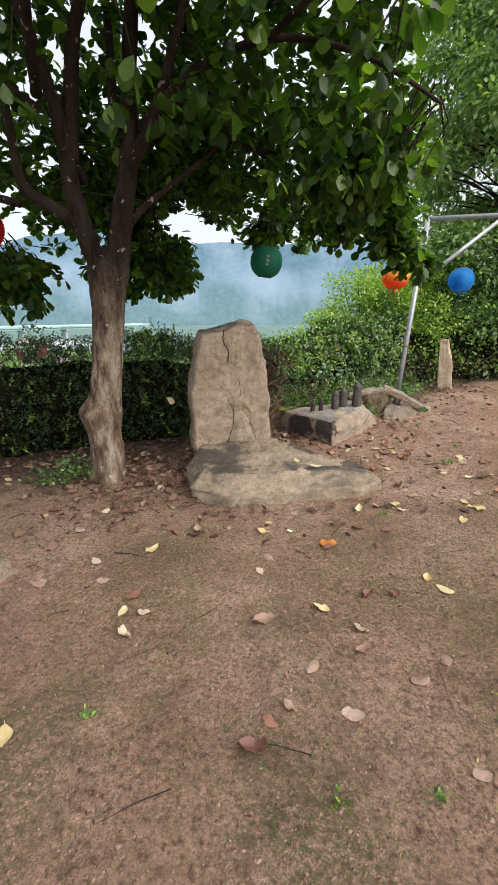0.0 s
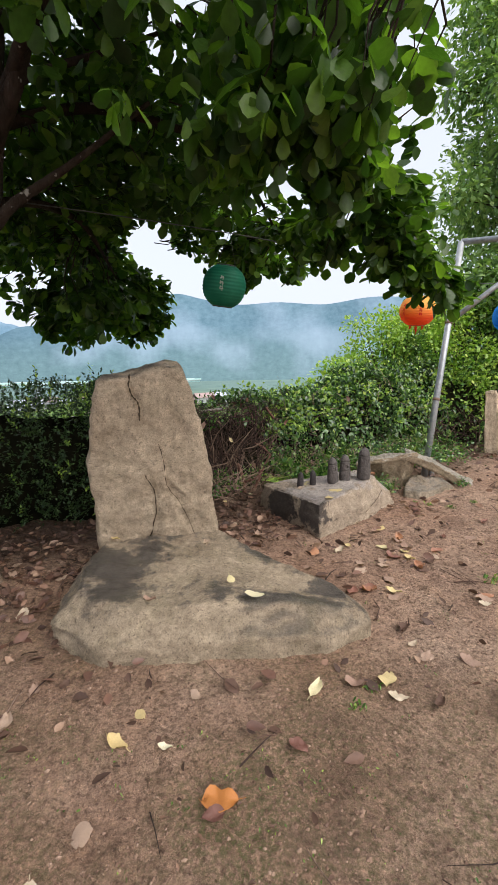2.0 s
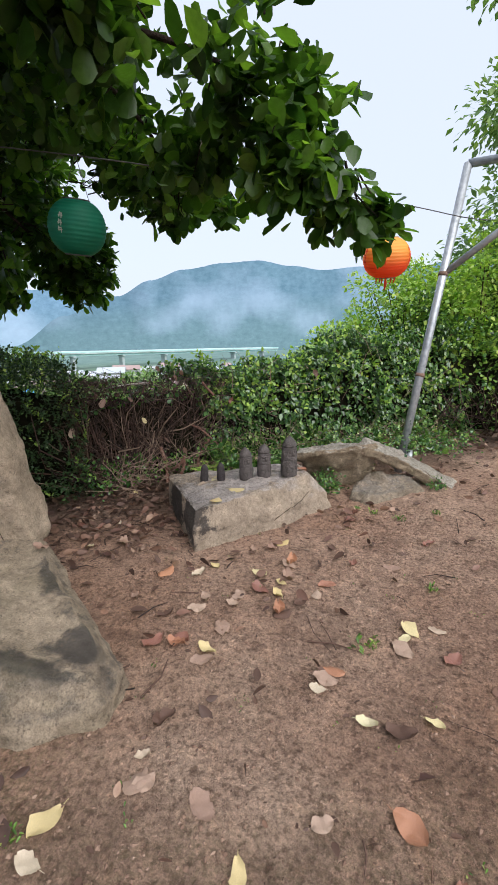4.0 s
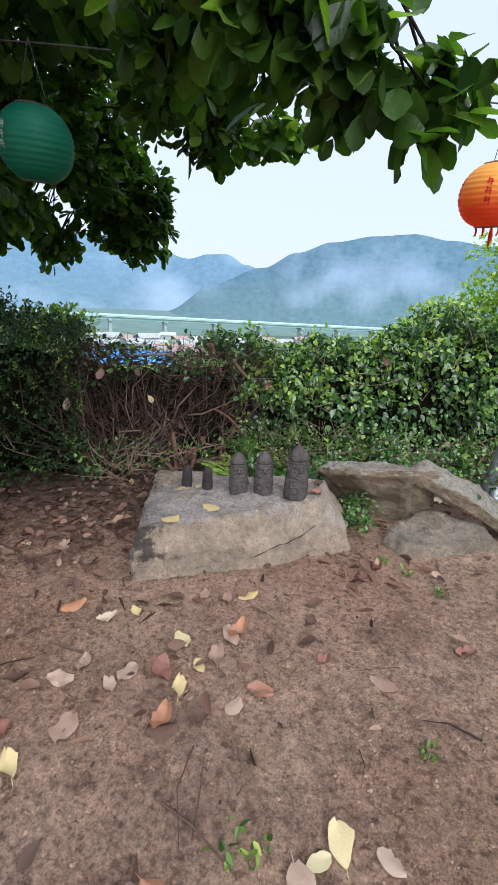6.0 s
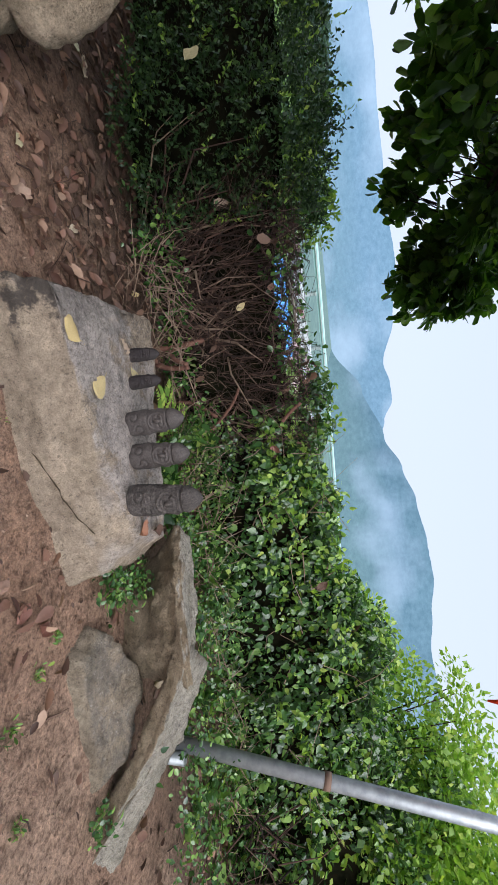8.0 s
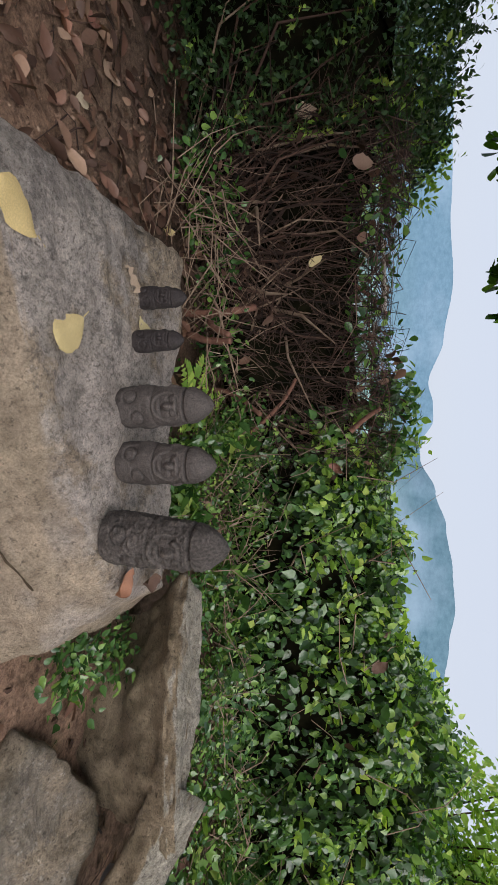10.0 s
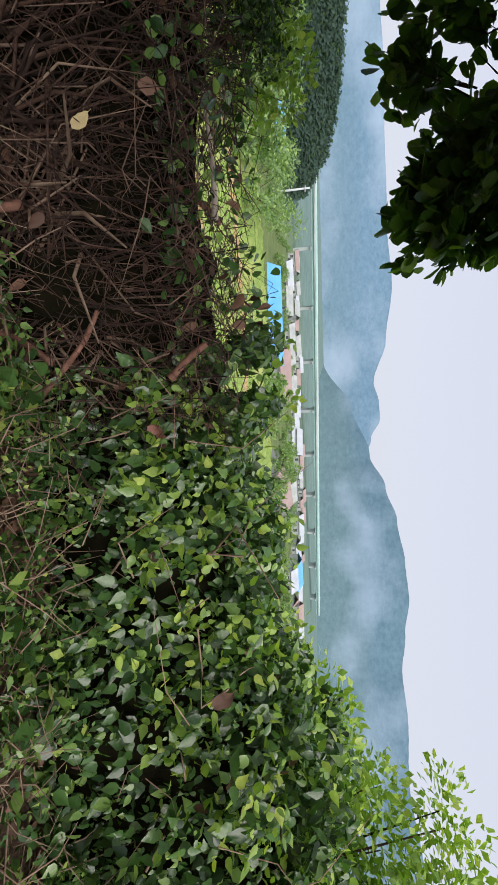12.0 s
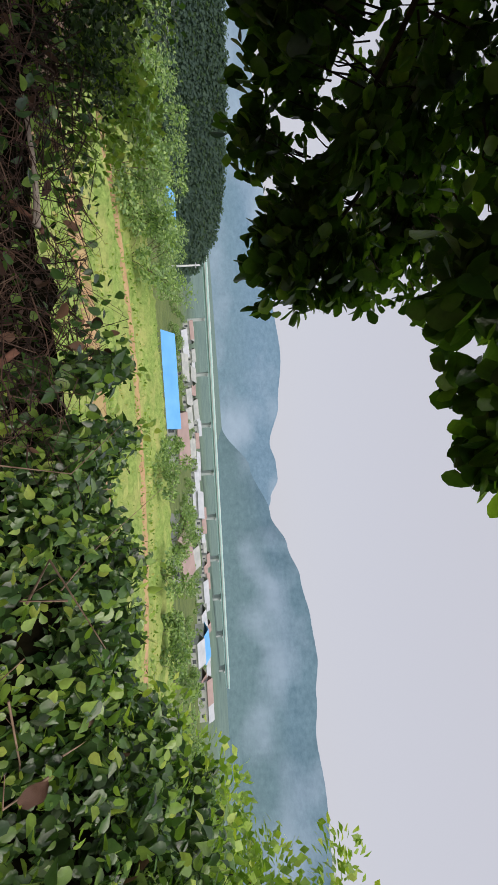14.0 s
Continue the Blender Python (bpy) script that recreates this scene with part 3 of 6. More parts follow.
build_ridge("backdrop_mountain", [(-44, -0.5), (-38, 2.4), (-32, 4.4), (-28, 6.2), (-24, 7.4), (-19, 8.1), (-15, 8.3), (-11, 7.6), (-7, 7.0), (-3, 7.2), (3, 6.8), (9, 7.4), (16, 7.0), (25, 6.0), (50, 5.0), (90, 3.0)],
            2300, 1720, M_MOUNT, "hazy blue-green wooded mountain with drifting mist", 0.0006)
build_ridge("backdrop_wooded_hill", [(-130, 3.0), (-95, 2.6), (-80, 2.2), (-73, 1.5), (-69, 0.9), (-66.2, 0.0), (-64.2, -1.3), (-62.2, -2.9), (-60.5, -5.0)],
            265, 60, M_HILL, "dark green wooded hill beyond the fields", 0.010)


# ---- bridge and village in the valley ----
def empty(name, label, category, group="", at=(0, 0, 0)):
    e = new(name)
    e.location = at
    return tagged(e, label, category, group)


def build_bridge():
    bridge = empty("highway_bridge", "long pale concrete bridge with aqua barriers across the valley", "bridge")
    a, b = Vector((-345, 106, -7.0)), Vector((-112, 497, -17.5))
    d = (b - a).normalized()
    side = Vector((d.y, -d.x, 0)).normalized()
    up = Vector((0, 0, 1))

    def beam(name, off, z0, z1, wide, mat):
        bm = bmesh.new()
        for p in (a, b):
            for s, z in ((-wide, z0), (wide, z0), (wide, z1), (-wide, z1)):
                bm.verts.new(p + side * (off + s) + up * z)
        v = list(bm.verts)
        for q in ((0, 1, 2, 3), (7, 6, 5, 4), (0, 4, 5, 1), (1, 5, 6, 2), (2, 6, 7, 3), (3, 7, 4, 0)):
            bm.faces.new([v[i] for i in q])
        part(name, bm, mat, bridge, smooth=False)
    beam("girder", 0, -2.2, -0.5, 3.2, M_AQUA)
    beam("deck", 0, -0.45, 0.35, 5.0, M_DECK)
    beam("barrier", -5.2, 0.3, 1.5, 0.15, M_DECK)
    beam("barrier", 5.2, 0.3, 1.5, 0.15, M_AQUA)
    length = (b - a).length
    for i in range(11):
        p = a + d * (length * (i + 0.5) / 11)
        bm = bmesh.new()
        m = Matrix.Translation((p.x, p.y, 0)) @ Matrix.Rotation(math.atan2(d.y, d.x), 4, "Z")
        box(bm, -1.1, -3.0, -30, 1.1, 3.0, p.z - 3.4, 0.15, m)
        box(bm, -1.3, -4.6, p.z - 3.5, 1.3, 4.6, p.z - 2.15, 0.2, m)
        part("pier", bm, M_PIER, bridge, smooth=False)


build_bridge()
M_CROP = make_leaf("crop_blade", (0.10, 0.20, 0.035), (0.28, 0.40, 0.09), (0.50, 0.44, 0.20), 0.6, 0.3)


def build_house(x, y, turn, wide, deep, high, roof_mat, label, z=None, ridge=1.8):
    base = ground_z(x, y) - 0.4 if z is None else z
    house = empty("house", label, "house", "village houses", (x, y, base))
    house.rotation_euler = (0, 0, radians(turn))
    bm = bmesh.new()
    box(bm, -wide / 2, -deep / 2, 0, wide / 2, deep / 2, high)
    part("wall", bm, M_WALL, house, smooth=False)
    bm = bmesh.new()
    w, d, t = wide / 2 + 0.5, deep / 2 + 0.5, 0.18
    pts = [(-d, high - 0.1), (0, high + ridge), (d, high - 0.1), (d, high + t - 0.1), (0, high + ridge + t), (-d, high + t - 0.1)]
    ends = [[bm.verts.new((s * w, p, q)) for p, q in pts] for s in (-1, 1)]
    for i in range(6):
        bm.faces.new((ends[0][i], ends[0][(i + 1) % 6], ends[1][(i + 1) % 6], ends[1][i]))
    for e in ends:
        bm.faces.new((e[0], e[1], e[4], e[5]))
        bm.faces.new((e[1], e[2], e[3], e[4]))
    bmesh.ops.recalc_face_normals(bm, faces=bm.faces)
    part("roof", bm, roof_mat, house, smooth=False)
    count = max(2, int(wide / 3.5))
    for i in range(count):
        cx = -wide / 2 + wide * (i + 0.5) / count
        for s in (-1, 1):
            bm = bmesh.new()
            box(bm, cx - 0.6, s * deep / 2 - 0.05, high * 0.35, cx + 0.6, s * deep / 2 + 0.05, high * 0.75, 0.02)
            part("window", bm, M_GLASS, house, smooth=False)


def place(az, dist):
    p = polar(az, dist, 0)
    return p[0], p[1]


build_house(*place(-49.7, 64), 42, 12.5, 6.0, 1.6, M_ROOFBLUE, "long low farm building with a bright blue metal roof", -8.9, 1.7)
build_house(*place(-68.5, 120), 30, 12, 7, 2.6, M_ROOFBLUE, "farm shed with a blue metal roof beside trees", ridge=1.6)
build_house(*place(-28.6, 70), 75, 9, 6, 2.2, M_ROOFRED, "low farmhouse with a dark red-brown roof", ridge=1.4)
build_house(*place(-42.5, 78), 50, 8, 6, 2.4, M_ROOFRED, "small house with a pale brown roof", ridge=1.4)
build_house(*place(-17.5, 190), 60, 12, 8, 4, M_ROOFBLUE, "village house with a blue roof", ridge=1.8)
rv = random.Random(5)
for i in range(40):
    az = -56 + 46 * (i * 0.618 % 1.0)
    dist = rv.uniform(150, 340)
    x, y = place(az, dist)
    roof = rv.choice((M_ROOFGREY, M_ROOFGREY, M_ROOFRED, M_WALL))
    word = {M_ROOFGREY.name: "grey", M_ROOFRED.name: "brown", M_WALL.name: "white"}[roof.name]
    build_house(x, y, rv.uniform(20, 70), rv.uniform(6, 10), rv.uniform(5, 7), rv.choice((2.4, 2.8, 4.4)), roof,
                "white-walled village house with a %s roof in the valley" % word)


def build_field():
    """Crop rows on the flat below the terrace, with bare strips between."""
    for i, (d0, d1, a0, a1, mat, high) in enumerate([(11.5, 14.5, -78, -12, M_STRAW, 0.10), (14.6, 20.5, -80, -10, M_FIELD, 0.30), (20.6, 23.0, -80, -10, M_STRAW, 0.15), (23.1, 31.0, -80, -10, M_FIELD, 0.45), (31.1, 33.0, -80, -10, M_STRAW, 0.2), (33.1, 47.0, -80, -10, M_FIELD, 0.5)]):
        cols, rows = 120, 26
        verts = []
        for r in range(rows + 1):
            for c in range(cols + 1):
                az = a0 + (a1 - a0) * c / cols
                d = d0 + (d1 - d0) * r / rows
                x, y = place(az, d)
                edge = min(1.0, 4 * min(r, rows - r) / rows + 0.02)
                verts.append((x, y, ground_z(x, y) + 0.03 + edge * high * (0.6 + 0.4 * math.sin(d * 7.5) + 0.5 * fbm((x, y, 0), 1.2, 3))))
        w = cols + 1
        faces = [(r * w + c, r * w + c + 1, (r + 1) * w + c + 1, (r + 1) * w + c) for r in range(rows) for c in range(cols)]
        ob = raw("crop_field", verts, faces, mat, None, "", True)
        tagged(ob, "bright green crop rows on flat ground" if mat is M_FIELD else "strip of straw-brown bare soil between crops", "field", "fields below the hedge", "stuff")


build_field()


def build_crop_blades():
    """Loose blades and tufts that break up the crop rows."""
    r = np.random.default_rng(12)
    n = 7000
    az, d = r.uniform(-78, -12, n), r.uniform(12.0, 46.0, n)
    bare = ((d < 14.5) | ((d > 20.6) & (d < 23.0)) | ((d > 31.1) & (d < 33.0))) & (r.random(n) < 0.85)
    az, d = az[~bare], d[~bare]
    n = len(d)
    pos = []
    for k in range(n):
        x, y = place(az[k], d[k])
        pos.append((x, y, ground_z(x, y) + 0.15))
    way = np.column_stack([r.normal(size=n) * 0.5, r.normal(size=n) * 0.5, np.full(n, 0.8)])
    ob = leaves("crop_blades", pos, way, r.uniform(0.15, 0.38, n), M_CROP, SMALL_SHAPE, SMALL_FACES)
    tagged(ob, "rough green and straw-coloured crop blades in the field", "crops", "fields below the hedge", "stuff")


build_crop_blades()


def build_hill_trees():
    """Crowns of the woods on the near hill."""
    r = np.random.default_rng(31)
    n = 26000
    az, s = r.uniform(-100, -62.5, n), r.uniform(0.25, 1.0, n) ** 0.8
    el = np.interp(az, [-130, -95, -80, -73, -69, -66.2, -64.2, -62.2], [3.0, 2.6, 2.2, 1.5, 0.9, 0.0, -1.3, -2.9])
    dist = 265 - 60 * (1 - s)
    z = -32 + (265 * np.tan(np.radians(el)) + 32) * s + r.uniform(-0.5, 2.0, n)
    pos = [polar(a, d, h) for a, d, h in zip(az, dist, z)]
    way = r.normal(size=(n, 3)) * np.array([1, 1, 0.35])
    ob = leaves("hill_trees", pos, way, r.uniform(0.8, 2.0, n), M_HILLTREE, SMALL_SHAPE, SMALL_FACES, wide=1.8, flat=0.45, face=np.array([0.5, -0.5, 1.0]))
    tagged(ob, "dense dark green trees covering the near hill", "trees", kind="stuff")


build_hill_trees()


def build_pole_far():
    x, y = place(-63.4, 95)
    z = ground_z(x, y)
    pole = empty("utility_pole", "grey concrete utility pole with a cross arm in the valley", "utility pole", at=(x, y, z))
    bm = bmesh.new()
    tube(bm, [(0, 0, -0.5), (0, 0, 4), (0, 0, 1.4 - z - 3.6)], [0.22, 0.2, 0.15], 8)
    part("shaft", bm, M_DECK, pole)
    bm = bmesh.new()
    box(bm, -1.1, -0.08, 1.4 - z - 4.6, 1.1, 0.08, 1.4 - z - 4.4, 0.01)
    part("cross_arm", bm, M_ROOFGREY, pole)


build_pole_far()


def build_bush(x, y, z, radius, high, count, size, material, label, category="bush", group="", seed=1):
    """A shrub: some stems and clumps of leaves with an uneven outline."""
    r = np.random.default_rng(seed)
    bush = empty("bush", label, category, group, (x, y, z))
    k = max(5, int(count / 130))
    cent = r.normal(size=(k, 3))
    cent /= np.linalg.norm(cent, axis=1, keepdims=True)
    cent *= (r.uniform(0.25, 1.0, (k, 1)) ** 0.6)
    cent = cent * np.array([radius, radius, high * 0.5]) + np.array([0, 0, high * 0.52])
    ends = [((0, 0, -0.2), tuple(c * np.array([0.4, 0.4, 0.5])), tuple(c), 0.006 * high) for c in cent]
    sticks("stem", ends, M_TWIG, bush)
    per = count // k
    d = r.normal(size=(k * per, 3))
    d /= np.linalg.norm(d, axis=1, keepdims=True)
    rad = np.repeat(r.uniform(0.22, 0.42, k) * min(radius, high), per)[:, None]
    pos = np.repeat(cent, per, axis=0) + d * rad * r.uniform(0.4, 1.0, (k * per, 1)) * np.array([1, 1, 0.8])
    pos[:, 2] = np.maximum(pos[:, 2], 0.02)
    way = d + r.normal(size=d.shape) * 0.5 + np.array([0, 0, -0.15])
    leaves("crown", pos, way, r.uniform(0.7, 1.25, k * per) * size, material, SMALL_SHAPE, SMALL_FACES, bush, wide=1.2)
    return bush


rb = random.Random(11)
for i in range(120):
    az = -84 + 82 * (i * 0.618034 % 1.0)
    d = rb.uniform(36, 60) if i % 3 == 0 else rb.uniform(90, 240)
    if -60 < az < -42 and d < 75:
        d = rb.uniform(88, 150)
    if -62 > az:
        d = rb.uniform(30, 60)
    if i > 75:
        az, d = -58 + 48 * (i * 0.618034 % 1.0), rb.uniform(100, 300)
    x, y = place(az, d)
    h = rb.uniform(2.0, 3.6) * (1.35 if az < -60 else 1.0)
    build_bush(x, y, ground_z(x, y) - 0.1, h * 0.75, h, 900, 0.30, M_TREELEAF, "rounded green tree at the edge of the fields", "tree", "trees round the fields", 100 + i)

# ---- standing stones and the stone table ----


def place_yaw(x, y, deg):
    return Matrix.Translation((x, y, 0)) @ Matrix.Rotation(radians(deg), 4, "Z")


def build_base_stone():
    low = [(-0.52, 3.85, -0.06), (-0.45, 3.37, -0.06), (-0.14, 3.20, -0.06), (0.50, 3.30, -0.06), (0.93, 3.40, -0.06), (1.16, 3.54, -0.06), (1.12, 3.76, -0.06), (0.74, 4.05, -0.06), (0.20, 4.44, -0.06), (-0.50, 4.50, -0.06)]
    mid = [(-0.56, 3.86, 0.10), (-0.48, 3.37, 0.10), (-0.14, 3.21, 0.10), (0.50, 3.32, 0.10), (0.93, 3.42, 0.08), (1.15, 3.55, 0.07), (1.11, 3.75, 0.08), (0.73, 4.04, 0.10), (0.20, 4.43, 0.12), (-0.5, 4.48, 0.12)]
    top = [(-0.48, 3.88, 0.24), (-0.38, 3.48, 0.215), (-0.10, 3.36, 0.215), (0.48, 3.45, 0.225), (0.86, 3.52, 0.19), (1.05, 3.60, 0.145), (1.00, 3.74, 0.17), (0.64, 3.99, 0.21), (0.18, 4.36, 0.24), (-0.42, 4.38, 0.26)]
    ob = loft_stone("base_stone", [low, mid, top], M_BASE, 0.022, 3.2, 140, 10, 16, facet=0.010)
    tagged(ob, "broad flat mossy boulder with dark wet patches lying on earth", "stone")


build_base_stone()


M_CRACK = make_plain("dark_crevice", (0.030, 0.022, 0.015), (0.085, 0.062, 0.042), 60, 1.0, spec=0.0)


def build_stele():
    """The standing stone, built upright in its own frame: front face towards -y."""
    out = [(-0.45, 0.0), (-0.45, 0.30), (-0.48, 0.60), (-0.44, 0.78), (-0.40, 1.00), (-0.365, 1.12), (-0.22, 1.145), (0.02, 1.20), (0.10, 1.185), (0.16, 1.08), (0.23, 0.80), (0.28, 0.50), (0.315, 0.25), (0.345, 0.0)]
    n = 120
    ring = resample([(x, 0, z) for x, z in out], n)
    cx, cz = -0.07, 0.55
    bm = bmesh.new()
    layers = []
    for y, s in ((0.0, 0.10), (0.0, 0.22), (0.0, 0.36), (0.0, 0.50), (0.0, 0.64), (0.0, 0.76), (0.0, 0.87), (0.0, 0.945), (0.006, 0.975), (0.024, 0.995), (0.06, 1.0), (0.12, 1.0), (0.18, 1.0), (0.23, 0.985), (0.25, 0.93), (0.26, 0.6), (0.26, 0.2)):
        layers.append([bm.verts.new((cx + (p.x - cx) * s, y, cz + (p.z - cz) * s)) for p in ring])
    for a, b in zip(layers, layers[1:]):
        for j in range(n):
            bm.faces.new((a[j], a[(j + 1) % n], b[(j + 1) % n], b[j]))
    bm.faces.new(layers[0])
    bm.faces.new(layers[-1][::-1])
    bmesh.ops.recalc_face_normals(bm, faces=bm.faces)
    bmesh.ops.subdivide_edges(bm, edges=[e for e in bm.edges if e.calc_length() > 0.05], cuts=1, use_grid_fill=True)
    bm.normal_update()
    normals = {v: v.normal.copy() for v in bm.verts}
    cracks = [[(-0.183, 1.154), (-0.184, 1.045), (-0.141, 0.976), (-0.142, 0.874)],
              [(-0.131, 0.512), (-0.08, 0.399), (-0.078, 0.24), (-0.123, 0.067), (-0.165, -0.064)],
              [(-0.037, 0.716), (-0.01, 0.583), (0.005, 0.422), (0.079, 0.303), (0.165, 0.078), (0.169, -0.018)]]
    for v, nrm in normals.items():
        p = v.co.copy()
        h = fbm((p.x * 1.0, p.y, p.z * 0.8), 3.2, 4) * 0.016 + (fbm((p.x * 1.6, p.y * 2, p.z * 1.1), 9.0, 4) - 0.2) * 0.010
        cell = noise.voronoi(Vector((p.x * 5.0 + 0.4 * fbm(p, 4, 2), p.y * 5.0, p.z * 8.5)))[0]
        h += min(0.35, cell[1] - cell[0]) * 0.020
        if p.y < 0.03:
            for line in cracks:
                for (ax, az), (bx, bz) in zip(line, line[1:]):
                    u = min(1, max(0, ((p.x - ax) * (bx - ax) + (p.z - az) * (bz - az)) / ((bx - ax) ** 2 + (bz - az) ** 2)))
                    d = math.hypot(p.x - ax - u * (bx - ax), p.z - az - u * (bz - az))
                    h -= 0.008 * math.exp(-(d / 0.02) ** 2)
            h -= 0.006 * math.exp(-((p.z - 0.86 + 0.3 * p.x) / 0.03) ** 2) * (p.x > 0.0)
        v.co = p + nrm * h
    stele = part("standing_stone", bm, M_STELE)
    stele.matrix_world = pose(-0.085, 4.20, 0.19, 9, 0, 18)
    tagged(stele, "upright tan sandstone slab with vertical cracks on a boulder", "standing stone")
    for i, line in enumerate(cracks):
        bm = bmesh.new()
        pts = smooth_path([(x, 0, z) for x, z in line], 40)
        pts = [Vector((p.x + 0.007 * fbm((p.z, i, 0), 14.0, 3), 0.001 - fbm((p.x, 0.0, p.z * 0.8), 3.2, 4) * 0.016, p.z)) for p in pts]
        tube(bm, pts, [(2.0 if i == 0 else (1.5 if i == 1 else 0.8)) * (0.0008 + 0.0020 * abs(math.sin(k * 0.7 + i))) for k in range(40)], 6, 0.3, 30)
        part("crack", bm, M_CRACK, stele, "dark narrow crack")


build_stele()


def build_table_stone():
    low = [(0.95, 4.82, -0.05), (1.34, 5.22, -0.05), (1.73, 5.70, -0.05), (1.52, 6.12, -0.02), (1.05, 5.92, 0.0), (0.40, 5.56, -0.02)]
    mid = [(0.945, 4.82, 0.14), (1.33, 5.24, 0.13), (1.66, 5.72, 0.13), (1.47, 6.08, 0.15), (1.03, 5.88, 0.15), (0.41, 5.55, 0.12)]
    top = [(0.945, 4.86, 0.265), (1.30, 5.30, 0.265), (1.51, 5.72, 0.275), (1.41, 5.96, 0.275), (1.02, 5.78, 0.255), (0.45, 5.50, 0.235)]
    cap = [(0.955, 4.885, 0.272), (1.28, 5.31, 0.275), (1.47, 5.72, 0.290), (1.39, 5.92, 0.292), (1.02, 5.75, 0.276), (0.48, 5.49, 0.252)]
    ob = loft_stone("table_stone", [low, mid, top, cap], M_SLAB, 0.016, 5.0, 132, 8, 14, facet=0.006)
    tagged(ob, "low flat-topped grey stone block with dark damp top", "stone")
    bm = bmesh.new()
    pts = smooth_path([(1.36, 5.24, 0.07), (1.44, 5.36, 0.12), (1.50, 5.47, 0.14), (1.55, 5.55, 0.19)], 20)
    pts = [p + Vector((0, 0, 0.012 * fbm((p.x, p.y, 0), 22.0, 2))) for p in pts]
    tube(bm, pts, [0.0022 * (0.3 + abs(math.sin(k * 0.8))) for k in range(20)], 6, 0.3, 30)
    part("crack", bm, M_CRACK, ob, "dark crack")


build_table_stone()


def build_figure(x, y, z, high, turn, seed, lean=0.0, pitted=0.0):
    """A small carved guardian figure: cap, long face, arms over the belly, in one mesh."""
    rings, around = 150, 96
    prof = [(0.0, 0.165), (0.02, 0.198), (0.10, 0.208), (0.30, 0.205), (0.42, 0.196), (0.60, 0.184), (0.715, 0.178), (0.727, 0.158), (0.745, 0.156), (0.757, 0.178), (0.80, 0.172), (0.87, 0.142), (0.93, 0.100), (0.975, 0.055), (1.0, 0.012)]
    bm = bmesh.new()
    vs = []

    def lump(a, h, a0, h0, wa, wh, power=2):
        """A raised patch with a fairly crisp rim."""
        return math.exp(-(((a - a0) / wa) ** 2 + ((h - h0) / wh) ** 2) ** (power / 2))

    def groove(d, w):
        return math.exp(-(d / w) ** 2)
    for i in range(rings + 1):
        h = i / rings
        for (h0, r0), (h1, r1) in zip(prof, prof[1:]):
            if h0 <= h <= h1:
                r = r0 + (r1 - r0) * (h - h0) / (h1 - h0)
                break
        ring = []
        for j in range(around):
            a = 2 * math.pi * j / around - math.pi
            d = r
            # the long face: a sunk oval with a rim, then brow, eyes, nose and mouth
            oval = math.hypot(a / 0.80, (h - 0.575) / 0.145)
            d -= 0.016 * math.exp(-oval ** 6)
            d += 0.013 * groove(oval - 1.0, 0.10) * (h < 0.70)
            d += 0.050 * lump(a, h, 0, 0.585, 0.15, 0.050, 3)
            d += 0.018 * lump(a, h, 0, 0.655, 0.65, 0.016, 3)
            d -= 0.016 * lump(a, h, 0, 0.505, 0.26, 0.008, 3)
            d += 0.015 * lump(a, h, 0, 0.478, 0.24, 0.018, 3)
            for q in (-1, 1):
                d += 0.022 * lump(a, h, q * 0.40, 0.628, 0.16, 0.022, 4)
                d += 0.012 * lump(a, h, q * 0.46, 0.555, 0.20, 0.032, 3)
                d += 0.022 * lump(a, h, q * 1.35, 0.61, 0.14, 0.060, 4)
                # upper arm down the side, and a fist held to the belly
                d += 0.012 * lump(a, h, q * 1.45, 0.31, 0.30, 0.105, 4)
                fist = math.hypot((a - q * 0.56) / 0.30, (h - 0.215 - 0.035 * q) / 0.058)
                d += 0.014 * math.exp(-fist ** 6) - 0.012 * groove(fist - 1.15, 0.20)
            d -= 0.007 * groove(h - 0.415, 0.012) * (math.cos(a) > -0.2)
            d *= 1 + 0.035 * fbm((math.cos(a) * 1.2 + seed, math.sin(a) * 1.2, h * 5), 1.6, 3) + (0.012 + 0.035 * pitted) * fbm((math.cos(a) * 5, math.sin(a) * 5 + seed, h * 22), 1.5, 3)
            ring.append(bm.verts.new((d * high * math.sin(a) * 1.02, -d * high * math.cos(a) * 0.92, h * high)))
        vs.append(ring)
    for p, q in zip(vs, vs[1:]):
        for j in range(around):
            bm.faces.new((p[j], p[(j + 1) % around], q[(j + 1) % around], q[j]))
    bm.faces.new(vs[0][::-1])
    bm.faces.new(vs[-1])
    fig = part("stone_figure", bm, M_PITTED if pitted else (M_BASALT if high > 0.2 else M_DARKBASALT))
    fig.matrix_world = pose(x, y, z, 0, lean, turn)
    text = "tall rough pitted grey basalt carved figure" if pitted else ("medium grey basalt carved guardian figure" if high > 0.2 else "small blackish basalt carved figure")
    tagged(fig, text + " standing on a stone block", "figurine", "carved figures on the stone")


build_figure(0.795, 5.392, 0.256, 0.142, 34, 1.0, 3)
build_figure(0.910, 5.442, 0.262, 0.142, 30, 2.3)
build_figure(1.095, 5.490, 0.270, 0.247, 40, 3.1, -2)
build_figure(1.210, 5.565, 0.276, 0.252, 38, 4.7)
build_figure(1.390, 5.610, 0.284, 0.303, 48, 5.9, 1, 1.0)


